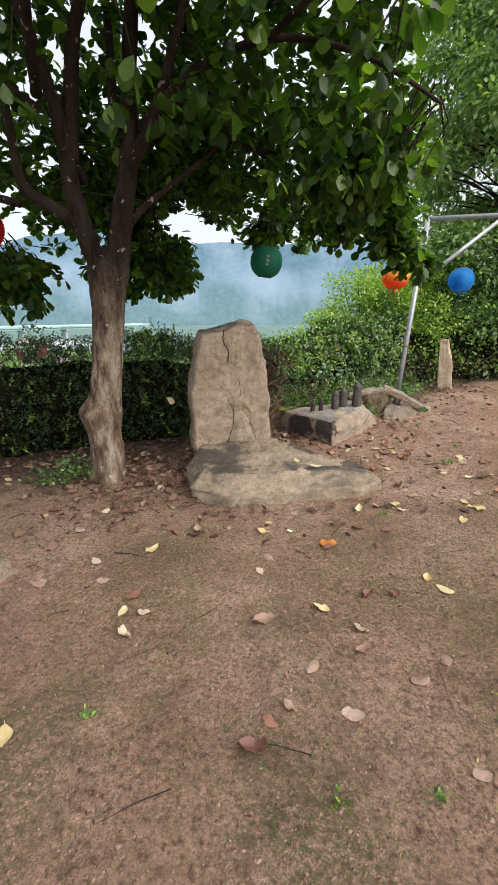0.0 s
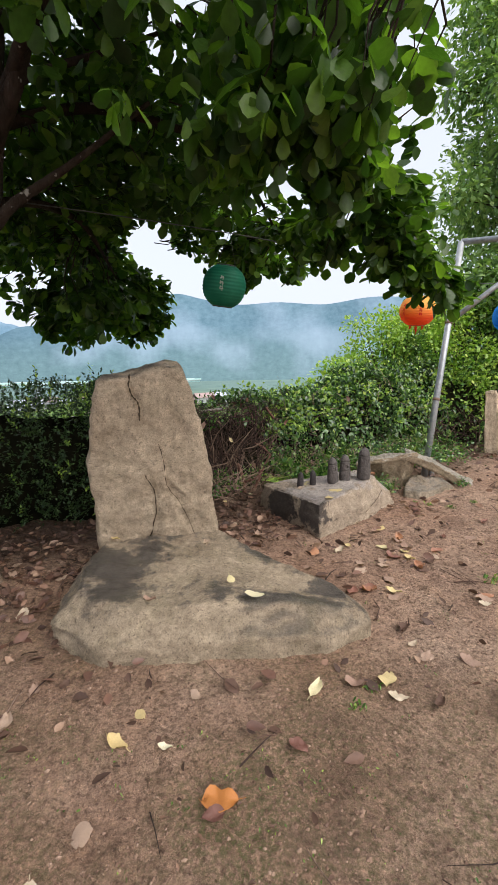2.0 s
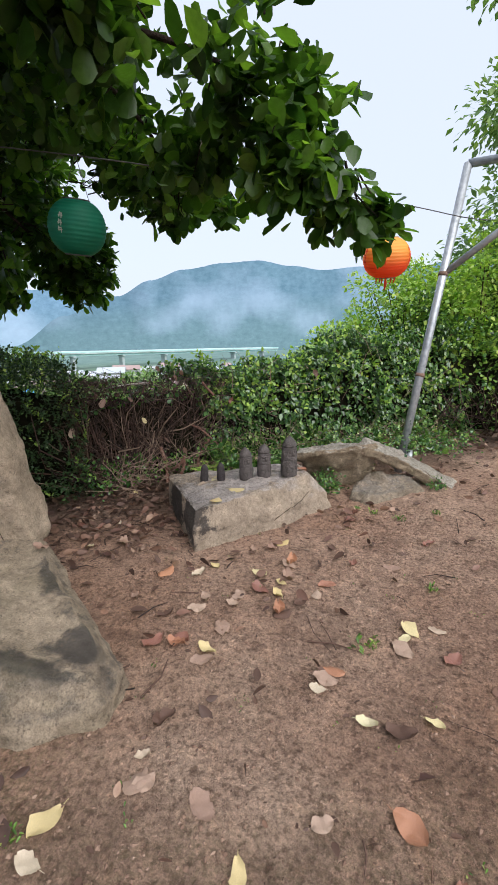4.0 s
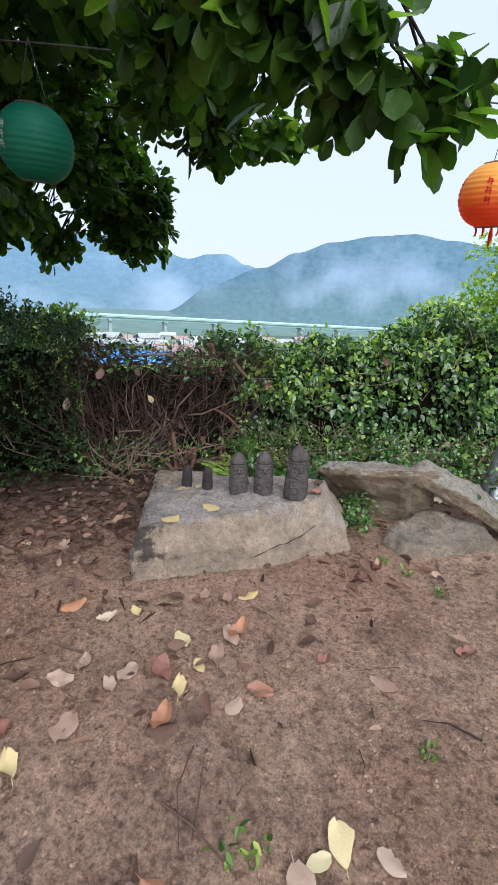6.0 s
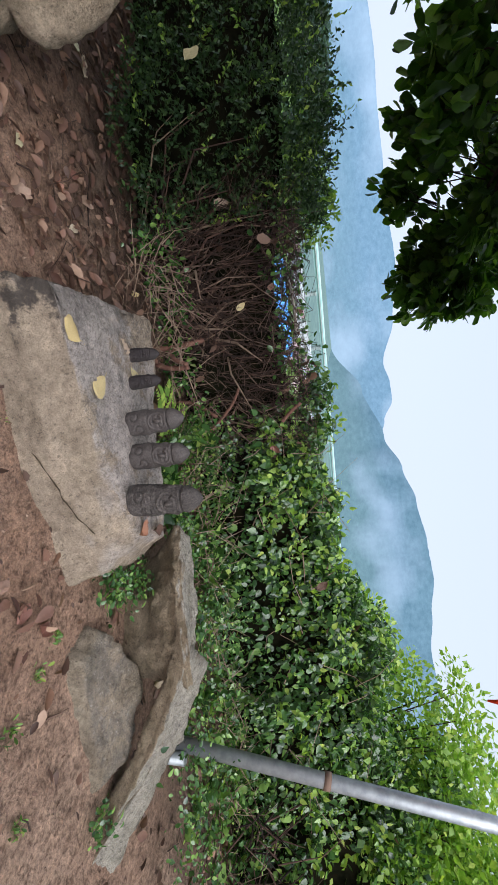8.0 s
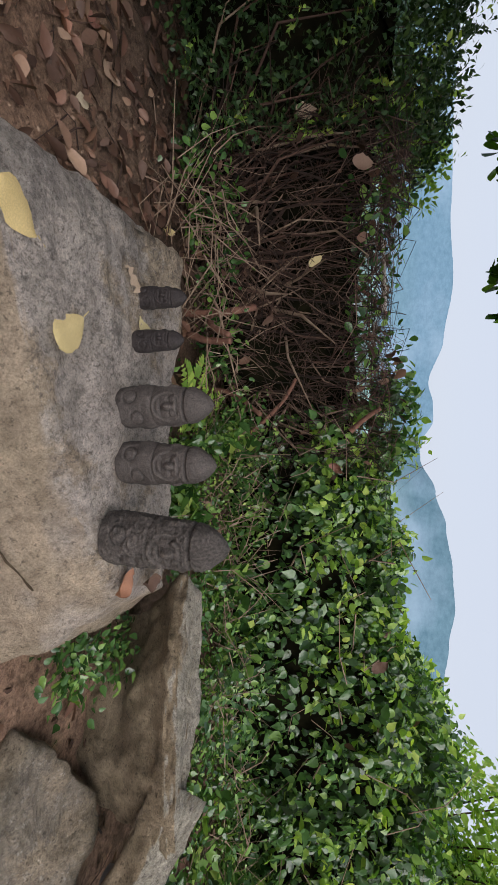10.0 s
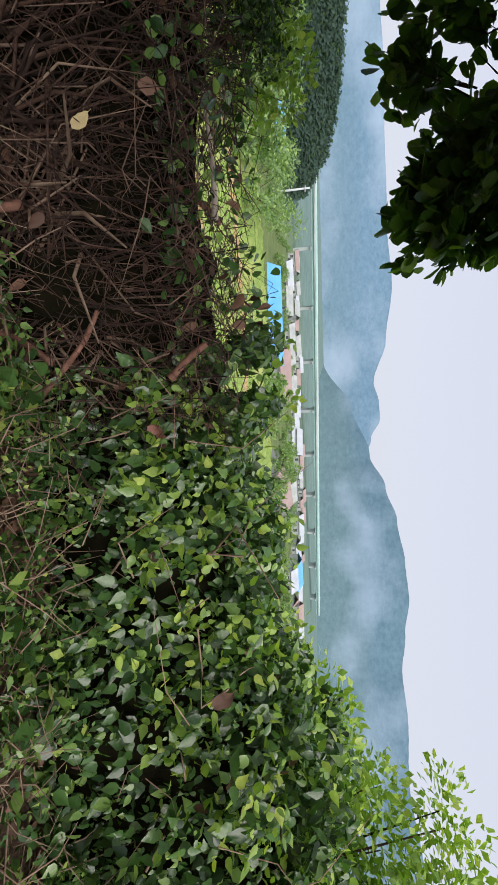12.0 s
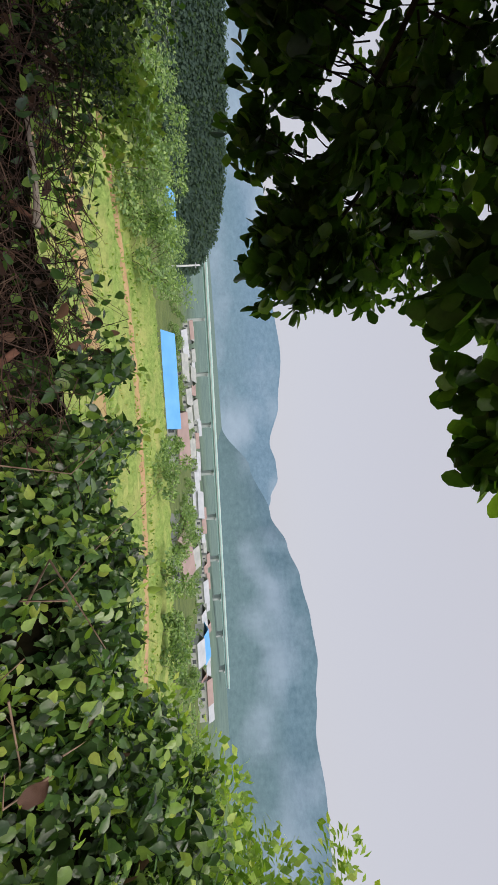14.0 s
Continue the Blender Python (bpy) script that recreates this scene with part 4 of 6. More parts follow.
def build_rocks():
    low = [(1.48, 6.22, -0.05), (1.68, 6.20, -0.05), (1.86, 6.22, -0.05), (1.96, 6.30, -0.05), (1.70, 6.42, -0.05), (1.48, 6.36, -0.05)]
    mid = [(1.45, 6.12, 0.18), (1.66, 6.11, 0.18), (1.88, 6.14, 0.18), (1.99, 6.24, 0.18), (1.70, 6.32, 0.18), (1.46, 6.26, 0.18)]
    top = [(1.36, 5.96, 0.33), (1.62, 5.94, 0.365), (1.93, 6.05, 0.41), (2.03, 6.15, 0.41), (1.70, 6.14, 0.40), (1.40, 6.07, 0.355)]
    rim = [(1.37, 5.962, 0.355), (1.62, 5.945, 0.402), (1.92, 6.06, 0.438), (2.01, 6.14, 0.435), (1.70, 6.10, 0.43), (1.41, 6.04, 0.375)]
    ob = loft_stone("leaning_rock", [low, mid, top, rim], M_ROCK, 0.014, 7.0, 130, 10, 8, facet=0.012)
    tagged(ob, "brown layered rock leaning beside the stone block", "rock")
    low = [(1.88, 6.06, 0.37), (2.22, 6.19, 0.21), (2.50, 6.28, 0.03), (2.65, 6.29, -0.06), (2.75, 6.43, -0.06), (2.52, 6.43, 0.06), (2.22, 6.34, 0.24), (1.92, 6.25, 0.38)]
    top = [(1.87, 6.05, 0.445), (2.21, 6.17, 0.295), (2.49, 6.26, 0.115), (2.65, 6.27, 0.03), (2.76, 6.43, 0.025), (2.52, 6.44, 0.14), (2.22, 6.35, 0.315), (1.91, 6.26, 0.455)]
    ob = loft_stone("long_flat_rock", [low, top], M_ROCK, 0.013, 8.0, 150, 6, 7, facet=0.012)
    tagged(ob, "long thin flat rock sloping down to the earth", "rock")
    low = [(1.80, 5.84, -0.05), (1.96, 5.77, -0.05), (2.20, 5.97, -0.05), (2.46, 6.17, -0.05), (2.38, 6.28, -0.05), (1.9, 6.24, -0.05)]
    top = [(1.84, 5.88, 0.10), (1.97, 5.83, 0.09), (2.18, 6.01, 0.07), (2.38, 6.16, 0.08), (2.28, 6.23, 0.14), (1.95, 6.18, 0.17)]
    ob = loft_stone("low_rock", [low, top], M_LOWROCK, 0.020, 5.0, 110, 8, 9, facet=0.014)
    tagged(ob, "low grey-brown rock half sunk in the earth", "rock")
    low = [(-1.71, 2.25, -0.05), (-1.47, 2.19, -0.05), (-1.37, 2.35, -0.05), (-1.51, 2.49, -0.05), (-1.71, 2.43, -0.05)]
    top = [(-1.66, 2.29, 0.07), (-1.51, 2.26, 0.08), (-1.44, 2.35, 0.06), (-1.52, 2.43, 0.07), (-1.65, 2.40, 0.07)]
    ob = loft_stone("small_mossy_rock", [low, top], M_BASE, 0.02, 6.0, 48, 5, 5)
    tagged(ob, "small moss-covered rock in the earth", "rock")
    low = [(3.32, 7.72, -0.1), (3.56, 7.68, -0.1), (3.66, 7.86, -0.1), (3.42, 7.92, -0.1)]
    mid = [(3.27, 7.72, 0.65), (3.48, 7.68, 0.60), (3.54, 7.84, 0.62), (3.34, 7.88, 0.65)]
    top = [(3.27, 7.73, 0.94), (3.38, 7.70, 0.96), (3.44, 7.80, 0.95), (3.32, 7.84, 0.94)]
    ob = loft_stone("stone_post", [low, mid, top], M_STELE, 0.02, 5.0, 48, 10, 4, facet=0.008)
    tagged(ob, "slim weathered upright stone post before the bushes", "stone post")


build_rocks()

# ---- steel frame, wire and lanterns ----


def build_frame():
    fr = empty("steel_pipe_frame", "leaning galvanised steel pipe frame with a diagonal brace", "pipe frame")
    foot, head = Vector((2.20, 6.56, 0.0)), Vector((2.66, 7.20, 2.72))
    bm = bmesh.new()
    tube(bm, [foot, foot.lerp(head, 0.5), head], [0.036] * 3, 14)
    upright = part("upright", bm, M_STEEL, fr)
    bm = bmesh.new()
    tube(bm, [foot + Vector((0.09, 0.03, 0)), foot + Vector((0.10, 0.03, 0.27))], [0.030] * 2, 12)
    part("stub_pipe", bm, M_STEEL, fr)
    end = Vector((6.6, 6.7, 2.80))
    bm = bmesh.new()
    tube(bm, [head, head.lerp(end, 0.5), end], [0.036] * 3, 14)
    part("top_rail", bm, M_STEEL, fr)
    bm = bmesh.new()
    tube(bm, [foot.lerp(head, 0.66), head.lerp(end, 0.27)], [0.030] * 2, 12)
    part("brace", bm, M_STEEL, fr)
    for u in (0.34, 0.66):
        p, d = foot.lerp(head, u), (head - foot).normalized()
        bm = bmesh.new()
        tube(bm, [p - d * 0.016, p + d * 0.016], [0.041] * 2, 14)
        part("coupling", bm, M_TWIG, upright, "rusty pipe coupling")
    bm = bmesh.new()
    tube(bm, [end + Vector((0, 0, 0.02)), Vector((6.75, 6.65, 0.0))], [0.036] * 2, 14)
    part("upright", bm, M_STEEL, fr)


build_frame()

WIRE = [(-6.0, 2.4, 2.75), (-2.20, 4.05, 2.55), (0.2, 5.0, 2.36), (2.02, 6.42, 2.28), (3.40, 7.52, 2.30), (6.6, 8.3, 2.75)]


def build_wire():
    bm = bmesh.new()
    tube(bm, smooth_path(WIRE, 60), [0.004] * 60, 6)
    tagged(part("lantern_wire", bm, M_WIRE), "thin dark wire strung under the tree holding lanterns", "wire")


build_wire()


def build_lantern(x, y, z, r, material, colour, wire_z, tilt=(0, 0), tassel=True, seed=0, prints=(), squash=0.94):
    """A ribbed cloth lantern with end rings, hanger and tassels; z is its middle."""
    lan = empty("lantern", "round ribbed %s cloth lantern hanging from a wire" % colour, "lantern", "hanging lanterns", (x, y, z))
    lan.rotation_euler = (radians(tilt[0]), radians(tilt[1]), seed)
    ribs, seg = 15, 40
    prof = []
    steps = ribs * 4
    for i in range(steps + 1):
        a = -1.22 + 2.44 * i / steps
        rr = r * math.cos(a) ** 0.8 * (1 - 0.022 * abs(math.sin(math.pi * i / 4)))
        prof.append((rr, r * squash * math.sin(a)))
    bm = bmesh.new()
    vs = [[bm.verts.new((q * math.cos(2 * math.pi * j / seg), q * math.sin(2 * math.pi * j / seg), h)) for j in range(seg)] for q, h in prof]
    for a, b in zip(vs, vs[1:]):
        for j in range(seg):
            bm.faces.new((a[j], a[(j + 1) % seg], b[(j + 1) % seg], b[j]))
    shade = part("shade", bm, material, lan)
    for i in (0, -1):
        q, h = prof[i]
        bm = bmesh.new()
        ring = [(q * math.cos(k * math.pi / 14), q * math.sin(k * math.pi / 14), h) for k in range(29)]
        tube(bm, ring, [0.006] * 29, 6)
        part("end_ring", bm, M_PALETWIG if tassel else M_WIRE, lan)
    bm = bmesh.new()
    for s in (-1, 1):
        tube(bm, [(s * prof[-1][0], 0, prof[-1][1]), (0, 0, wire_z - z)], [0.002] * 2, 5)
    part("hanger", bm, M_WIRE, lan)
    if prints:
        for a in prints:
            a = radians(a) - seed
            for h in (0.30, 0.08, -0.14):
                bm = bmesh.new()
                for u, v, du, dv in ((0, 0, 0.10, 0.018), (0, 0.06, 0.07, 0.018), (-0.05, 0.03, 0.018, 0.08), (0.05, -0.03, 0.018, 0.07)):
                    pts = []
                    for su, sv in ((-1, -1), (1, -1), (1, 1), (-1, 1)):
                        ang, hh = a + (u + su * du) * 0.9, h + v + sv * dv
                        q = r * 1.012 * math.sqrt(max(0.05, 1 - (hh / (squash * 1.02)) ** 2)) ** 0.85
                        pts.append(bm.verts.new((q * math.cos(ang), q * math.sin(ang), hh * r)))
                    bm.faces.new(pts)
                part("printed_mark", bm, M_PALEPRINT if colour == "green" else M_REDCLOTH, shade, smooth=False)
    if tassel:
        for k in range(6):
            a = k * math.pi / 3
            q = prof[0][0] * (0.9 if k else 0.1)
            bm = bmesh.new()
            p = Vector((q * math.cos(a), q * math.sin(a), prof[0][1]))
            drop = 0.10 if k == 0 else 0.045
            tube(bm, [p, p + Vector((0.004, 0, -drop * 0.5)), p + Vector((0.01 * math.sin(k), 0.004, -drop))], [0.006, 0.012 if k == 0 else 0.006, 0.004], 6)
            part("tassel", bm, material, lan)
    return lan


build_lantern(0.203, 5.01, 1.968, 0.170, M_GREEN, "green", 2.36, (8, 6), False, 0.4, (-87, 93))
build_lantern(2.014, 6.43, 1.885, 0.185, M_ORANGE, "orange", 2.28, (4, -8), True, 1.2, (-150, -95, -20, 90), 0.84)
build_lantern(3.40, 7.52, 1.89, 0.195, M_BLUE, "blue", 2.30, (0, 5), True, 2.0)
build_lantern(-2.20, 4.05, 2.17, 0.175, M_REDCLOTH, "red", 2.55, (0, 4), True, 0.8)

# ---- the big tree ----


def build_tree():
    tree = empty("broadleaf_tree", "broad-leaved tree with knotty pale trunk and low dark crown", "tree")
    bm = bmesh.new()
    path = smooth_path([(-1.30, 3.88, -0.12), (-1.30, 3.88, 0.15), (-1.28, 3.89, 0.60), (-1.21, 3.90, 1.10), (-1.17, 3.92, 1.5), (-1.15, 3.95, 2.0)], 60)
    rad = []
    for p in path:
        r = 0.150 - 0.022 * min(1, p.z) + 0.05 * math.exp(-max(0, p.z + 0.05) / 0.10) + 0.028 * math.exp(-((p.z - 0.62) / 0.10) ** 2) + 0.03 * math.exp(-((p.z - 1.8) / 0.2) ** 2)
        r *= 1 - 0.75 * min(1, max(0, (p.z - 1.82) / 0.18))
        rad.append(r)
    tube(bm, path, rad, 40, 0.10, 5.0)
    for v in bm.verts:
        d = Vector((v.co.x + 1.40, v.co.y - 3.80, v.co.z - 0.60))
        g = math.exp(-(d.length / 0.135) ** 2)
        v.co += Vector((-0.055, -0.035, 0)) * g * (1 + 0.5 * fbm(v.co, 16, 3))
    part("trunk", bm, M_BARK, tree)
    limbs = [([(-1.17, 3.92, 1.70), (-1.28, 3.89, 2.07), (-1.35, 3.88, 2.43), (-1.375, 3.88, 2.75), (-1.42, 3.87, 3.0), (-1.48, 3.86, 3.25), (-1.62, 3.8, 3.75), (-1.8, 3.7, 4.6)], 0.088, 0.03),
             ([(-1.37, 3.92, 2.62), (-1.34, 3.96, 2.85), (-1.31, 3.98, 3.10), (-1.25, 3.98, 3.45), (-1.15, 3.98, 3.8), (-1.1, 4.0, 4.9)], 0.078, 0.035),
             ([(-1.10, 3.96, 1.70), (-1.02, 3.97, 2.15), (-0.97, 3.98, 2.38), (-0.92, 4.0, 2.65), (-0.90, 4.04, 2.95), (-0.86, 4.06, 3.4), (-0.80, 4.1, 3.9), (-0.7, 4.2, 5.0)], 0.105, 0.04),
             ([(-1.22, 3.92, 2.02), (-1.38, 3.87, 2.20), (-1.55, 3.85, 2.30), (-1.72, 3.85, 2.44), (-1.75, 3.85, 2.75), (-1.80, 3.8, 3.2), (-2.1, 3.6, 4.2)], 0.068, 0.02),
             ([(-0.93, 3.98, 2.55), (-0.80, 3.95, 2.72), (-0.69, 3.94, 2.90), (-0.56, 3.92, 3.21), (-0.40, 3.90, 3.62), (-0.1, 3.8, 4.5)], 0.062, 0.025),
             ([(-0.92, 4.02, 2.6), (-1.02, 4.08, 2.95), (-1.03, 4.12, 3.4), (-1.05, 4.2, 4.0), (-1.1, 4.3, 4.8)], 0.05, 0.02),
             ([(-1.02, 3.98, 2.1), (-0.86, 4.02, 2.28), (-0.70, 4.10, 2.42), (-0.45, 4.2, 2.62), (-0.1, 4.3, 2.9)], 0.042, 0.012),
             ([(-0.72, 3.94, 2.85), (-0.60, 4.1, 3.0), (-0.25, 4.3, 3.2), (0.1, 4.4, 3.35)], 0.030, 0.010),
             ([(-0.80, 4.0, 2.85), (-0.4, 3.7, 3.05), (0.15, 3.35, 3.1), (0.7, 3.2, 2.95), (1.2, 3.2, 2.7)], 0.042, 0.010),
             ([(-1.0, 4.05, 2.7), (-0.5, 4.4, 2.95), (0.1, 4.7, 2.9), (0.8, 4.9, 2.8), (1.35, 5.05, 2.55), (1.72, 5.15, 2.2)], 0.040, 0.004),
             ([(-1.1, 4.05, 2.3), (-1.06, 4.6, 2.5), (-1.02, 5.2, 2.55), (-1.05, 5.7, 2.4), (-1.1, 6.1, 2.25)], 0.042, 0.008),
             ([(-1.3, 4.0, 2.5), (-1.6, 4.6, 2.9), (-1.6, 5.4, 2.9), (-1.4, 6.4, 2.5), (-1.2, 7.0, 2.0)], 0.042, 0.008),
             ([(-1.5, 3.8, 3.0), (-1.2, 3.1, 3.3), (-0.7, 2.5, 3.2), (-0.1, 2.1, 2.9)], 0.042, 0.010),
             ([(-1.5, 3.8, 2.9), (-2.1, 3.2, 3.2), (-2.5, 2.6, 3.1), (-2.6, 2.2, 2.8)], 0.040, 0.010),
             ([(-1.75, 3.82, 2.3), (-2.2, 4.1, 2.4), (-2.6, 4.6, 2.3), (-2.7, 5.2, 2.0)], 0.034, 0.008),
             ([(0.15, 3.35, 3.1), (0.5, 2.7, 3.05), (0.9, 2.3, 2.8), (1.1, 2.0, 2.55)], 0.024, 0.006),
             ([(0.1, 4.7, 2.9), (0.4, 5.2, 2.75), (0.6, 5.5, 2.45), (0.8, 5.6, 2.2)], 0.022, 0.006)]
    lines = []
    for pts, r0, r1 in limbs:
        line = smooth_path(pts, 26)
        lines.append(line)
        bm = bmesh.new()
        tube(bm, line, [r0 + (r1 - r0) * (i / 25) ** 0.8 for i in range(26)], 14, 0.12, 9.0)
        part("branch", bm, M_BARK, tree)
    # tufts of leaves at the ends of twigs, hung over an uneven lower edge
    r = np.random.default_rng(21)
    tufts = []
    clumps = [(-0.95, 5.35, 1.98, 0.42), (-2.2, 4.35, 1.80, 0.42), (-1.30, 6.70, 2.08, 0.36), (1.93, 5.2, 1.94, 0.18), (1.70, 5.15, 2.02, 0.20), (1.6, 5.1, 2.38, 0.26), (1.35, 4.8, 2.45, 0.26), (1.0, 5.15, 2.36, 0.28), (0.95, 3.5, 2.50, 0.36), (-1.2, 6.9, 1.95, 0.40),
              (0.6, 3.5, 2.42, 0.35), (-2.75, 5.0, 1.9, 0.4), (1.55, 4.9, 2.15, 0.26), (-1.6, 5.9, 2.0, 0.45), (0.95, 4.1, 2.44, 0.34)]
    clumps += [(1.45, 5.2, 2.25, 0.26), (0.75, 5.4, 2.42, 0.28), (0.74, 6.35, 2.36, 0.13), (0.25, 6.35, 2.40, 0.26), (-1.45, 6.4, 2.50, 0.34), (-0.95, 6.9, 2.25, 0.24), (-1.10, 6.9, 1.95, 0.28), (-1.7, 6.4, 1.78, 0.24), (0.50, 6.95, 2.50, 0.16), (0.32, 6.78, 2.52, 0.20), (-1.9, 6.9, 2.95, 0.55), (-2.2, 6.4, 2.85, 0.55), (-1.65, 7.2, 2.65, 0.40), (-1.5, 7.3, 3.1, 0.45), (-0.95, 6.2, 2.22, 0.24), (0.3, 5.95, 2.52, 0.34)]
    for cx, cy, cz, cr in clumps:
        for k in range(int(70 * (cr / 0.4) ** 2)):
            d = r.normal(size=3)
            d *= cr * r.uniform(0.2, 1.0) / np.linalg.norm(d)
            tufts.append((cx + d[0], cy + d[1], cz + d[2] * 0.8))
    while len(tufts) < 2080:
        u = r.uniform(-1, 1, 3)
        if u @ u > 1:
            continue
        x, y = -0.65 + 3.05 * u[0], 4.2 + 2.75 * u[1]
        if 0.622 * x + 0.783 * y > 5.2 or x > 1.02 + 0.2 * (y - 2.0):
            continue
        if -0.75 < x < 0.45 and y < 4.6 and r.random() < 0.5:
            continue
        if y < 3.85 and -0.52 * y < x < -0.07 * y and r.random() < 0.82:
            continue
        edge = (u[0] ** 2 + u[1] ** 2)
        low = 2.42 + 0.36 * fbm((x, y, 0), 1.0, 3) - 0.12 * edge + 0.25 * math.exp(-((x + 1.2) ** 2 + (y - 3.9) ** 2) / 0.5)
        if y < 2.6:
            low = max(low, 2.45)
        z = low + abs(r.normal()) * 0.85 + r.uniform(0, 0.15)
        if z > 5.4 - 1.6 * edge:
            continue
        tufts.append((x, y, z))
    while len(tufts) < 2900:
        x, y, z = r.uniform(-3.4, -0.2), r.uniform(4.15, 5.6), r.uniform(2.55, 6.3)
        if 0.622 * x + 0.783 * y < 4.3 and fbm((x, y, z), 1.3, 3) > -0.12:
            tufts.append((x, y, z))
    for k in range(420):
        x, y, z = r.uniform(-1.9, 0.45), r.uniform(4.7, 6.4), r.uniform(2.55, 3.6)
        if 0.622 * x + 0.783 * y < 4.75:
            tufts.append((x, y, z))
    for k in range(150):
        tufts.append((r.uniform(-1.2, -0.1), r.uniform(5.8, 7.0), r.uniform(2.6, 3.3)))
    for k in range(190):
        x, y, z = r.uniform(-0.7, 1.05), r.uniform(3.2, 4.8), r.uniform(2.75, 3.75)
        if 0.622 * x + 0.783 * y < 4.3 and not (x < -0.35 and y < 4.0):
            tufts.append((x, y, z))
    # upper crown, added out of view to shade the trunk and the stones
    while len(tufts) < 5500:
        u = r.uniform(-1, 1, 3)
        if u @ u > 1:
            continue
        x, y, z = -0.55 + 2.9 * u[0], 3.5 + 2.7 * u[1], 4.75 + 1.15 * u[2]
        if z > 1.6 + 0.56 * math.hypot(x, y) and z > 3.75 and x < 1.6 and 0.622 * x + 0.783 * y < 5.0:
            tufts.append((x, y, z))
    # a gap cleared along the camera's line of sight lets the sky through the crown
    g0, g1 = np.array([-0.28, 5.05, 2.22]), np.array([-1.05, 6.9, 2.82])
    gd = g1 - g0

    def sight_gap(p):
        f = min(1.3, max(-0.1, (p - g0) @ gd / (gd @ gd)))
        return np.linalg.norm(p - g0 - f * gd) < 0.24 + 0.10 * f + 0.10 * fbm(p, 3.0, 2)
    tufts = [q for q in tufts if not sight_gap(np.array(q))]
    pos, way, twig = [], [], []
    flat_lines = np.array([tuple(p) for line in lines for p in line])
    for tx, ty, tz in tufts:
        p = np.array((tx, ty, tz))
        near = flat_lines[np.argmin(((flat_lines - p) ** 2).sum(1))]
        d = p - near
        d = d / (np.linalg.norm(d) + 1e-6) + np.array([0, 0, -0.25])
        if r.random() < 0.3:
            a = p - d * min(0.28, np.linalg.norm(p - near))
            twig.append((tuple(a), tuple((a + p) / 2 + r.normal(size=3) * 0.03), tuple(p), 0.006))
        for k in range(r.integers(6, 11)):
            w = d * 0.7 + r.normal(size=3) * 0.75
            w[2] -= 0.25
            pos.append(p + r.normal(size=3) * 0.035)
            way.append(w)
    sticks("twig", twig, M_BARK, tree)
    leaves("crown", pos, way, r.uniform(0.075, 0.14, len(pos)), M_LEAF, parent=tree, wide=1.22, label="dense dark green rounded leaves")


build_tree()


def build_side_tree():
    """The taller tree with fine foliage beyond the steel frame."""
    for seed, (x, y, high, rad) in enumerate([(5.3, 10.4, 8.6, 2.2), (8.0, 10.8, 8.5, 2.6)]):
        tree = empty("slender_tree", "tall tree with fine pale green foliage behind the bushes", "tree", "trees behind the terrace", (x, y, -0.3))
        r = np.random.default_rng(40 + seed)
        bm = bmesh.new()
        tube(bm, smooth_path([(0, 0, -0.3), (0.1, 0, high * 0.4), (-0.1, 0.1, high * 0.95)], 20), [0.16 * (1 - i / 22) for i in range(20)], 12, 0.1)
        part("trunk", bm, M_BARK, tree)
        pos, way, ends = [], [], []
        for k in range(210):
            h = high * r.uniform(0.10, 1.0)
            a = r.uniform(0, 6.283)
            reach = rad * r.uniform(0.35, 1.0) * (1.1 - 0.75 * abs(h / high - 0.4))
            tip = np.array([reach * math.cos(a), reach * math.sin(a), h - 0.15 * reach])
            ends.append(((0, 0, h * 0.85), tuple(tip * np.array([0.5, 0.5, 0.97])), tuple(tip), 0.022))
            n = 290
            d = r.normal(size=(n, 3))
            d /= np.linalg.norm(d, axis=1, keepdims=True)
            pos.append(tip + d * r.uniform(0.2, 1.0, (n, 1)) * np.array([0.65, 0.65, 0.42]))
            way.append(d + r.normal(size=(n, 3)) * 0.6 + np.array([0, 0, -0.4]))
        sticks("branches", ends, M_BARK, tree)
        pos, way = np.concatenate(pos), np.concatenate(way)
        leaves("crown", pos, way, r.uniform(0.085, 0.165, len(pos)), M_TREELEAF, SMALL_SHAPE, SMALL_FACES, tree, wide=1.0)


build_side_tree()

# ---- hedge ----


def hedge_at(u):
    """Front line of the hedge at u along its corners, with the way into the hedge."""
    k = min(int(u), len(HEDGE) - 2)
    f = u - k
    (ax, ay), (bx, by) = HEDGE[k], HEDGE[k + 1]
    d = Vector((bx - ax, by - ay)).normalized()
    return ax + (bx - ax) * f, ay + (by - ay) * f, -d.y, d.x


HEDGE_TOP = [1.3, 1.2, 1.05, 1.05, 1.05, 0.95, 0.86, 0.88, 1.02, 1.12, 1.2, 1.2, 1.3, 1.5]


def hedge_top(u):
    k = min(int(u), len(HEDGE_TOP) - 2)
    return HEDGE_TOP[k] + (HEDGE_TOP[k + 1] - HEDGE_TOP[k]) * (u - k)


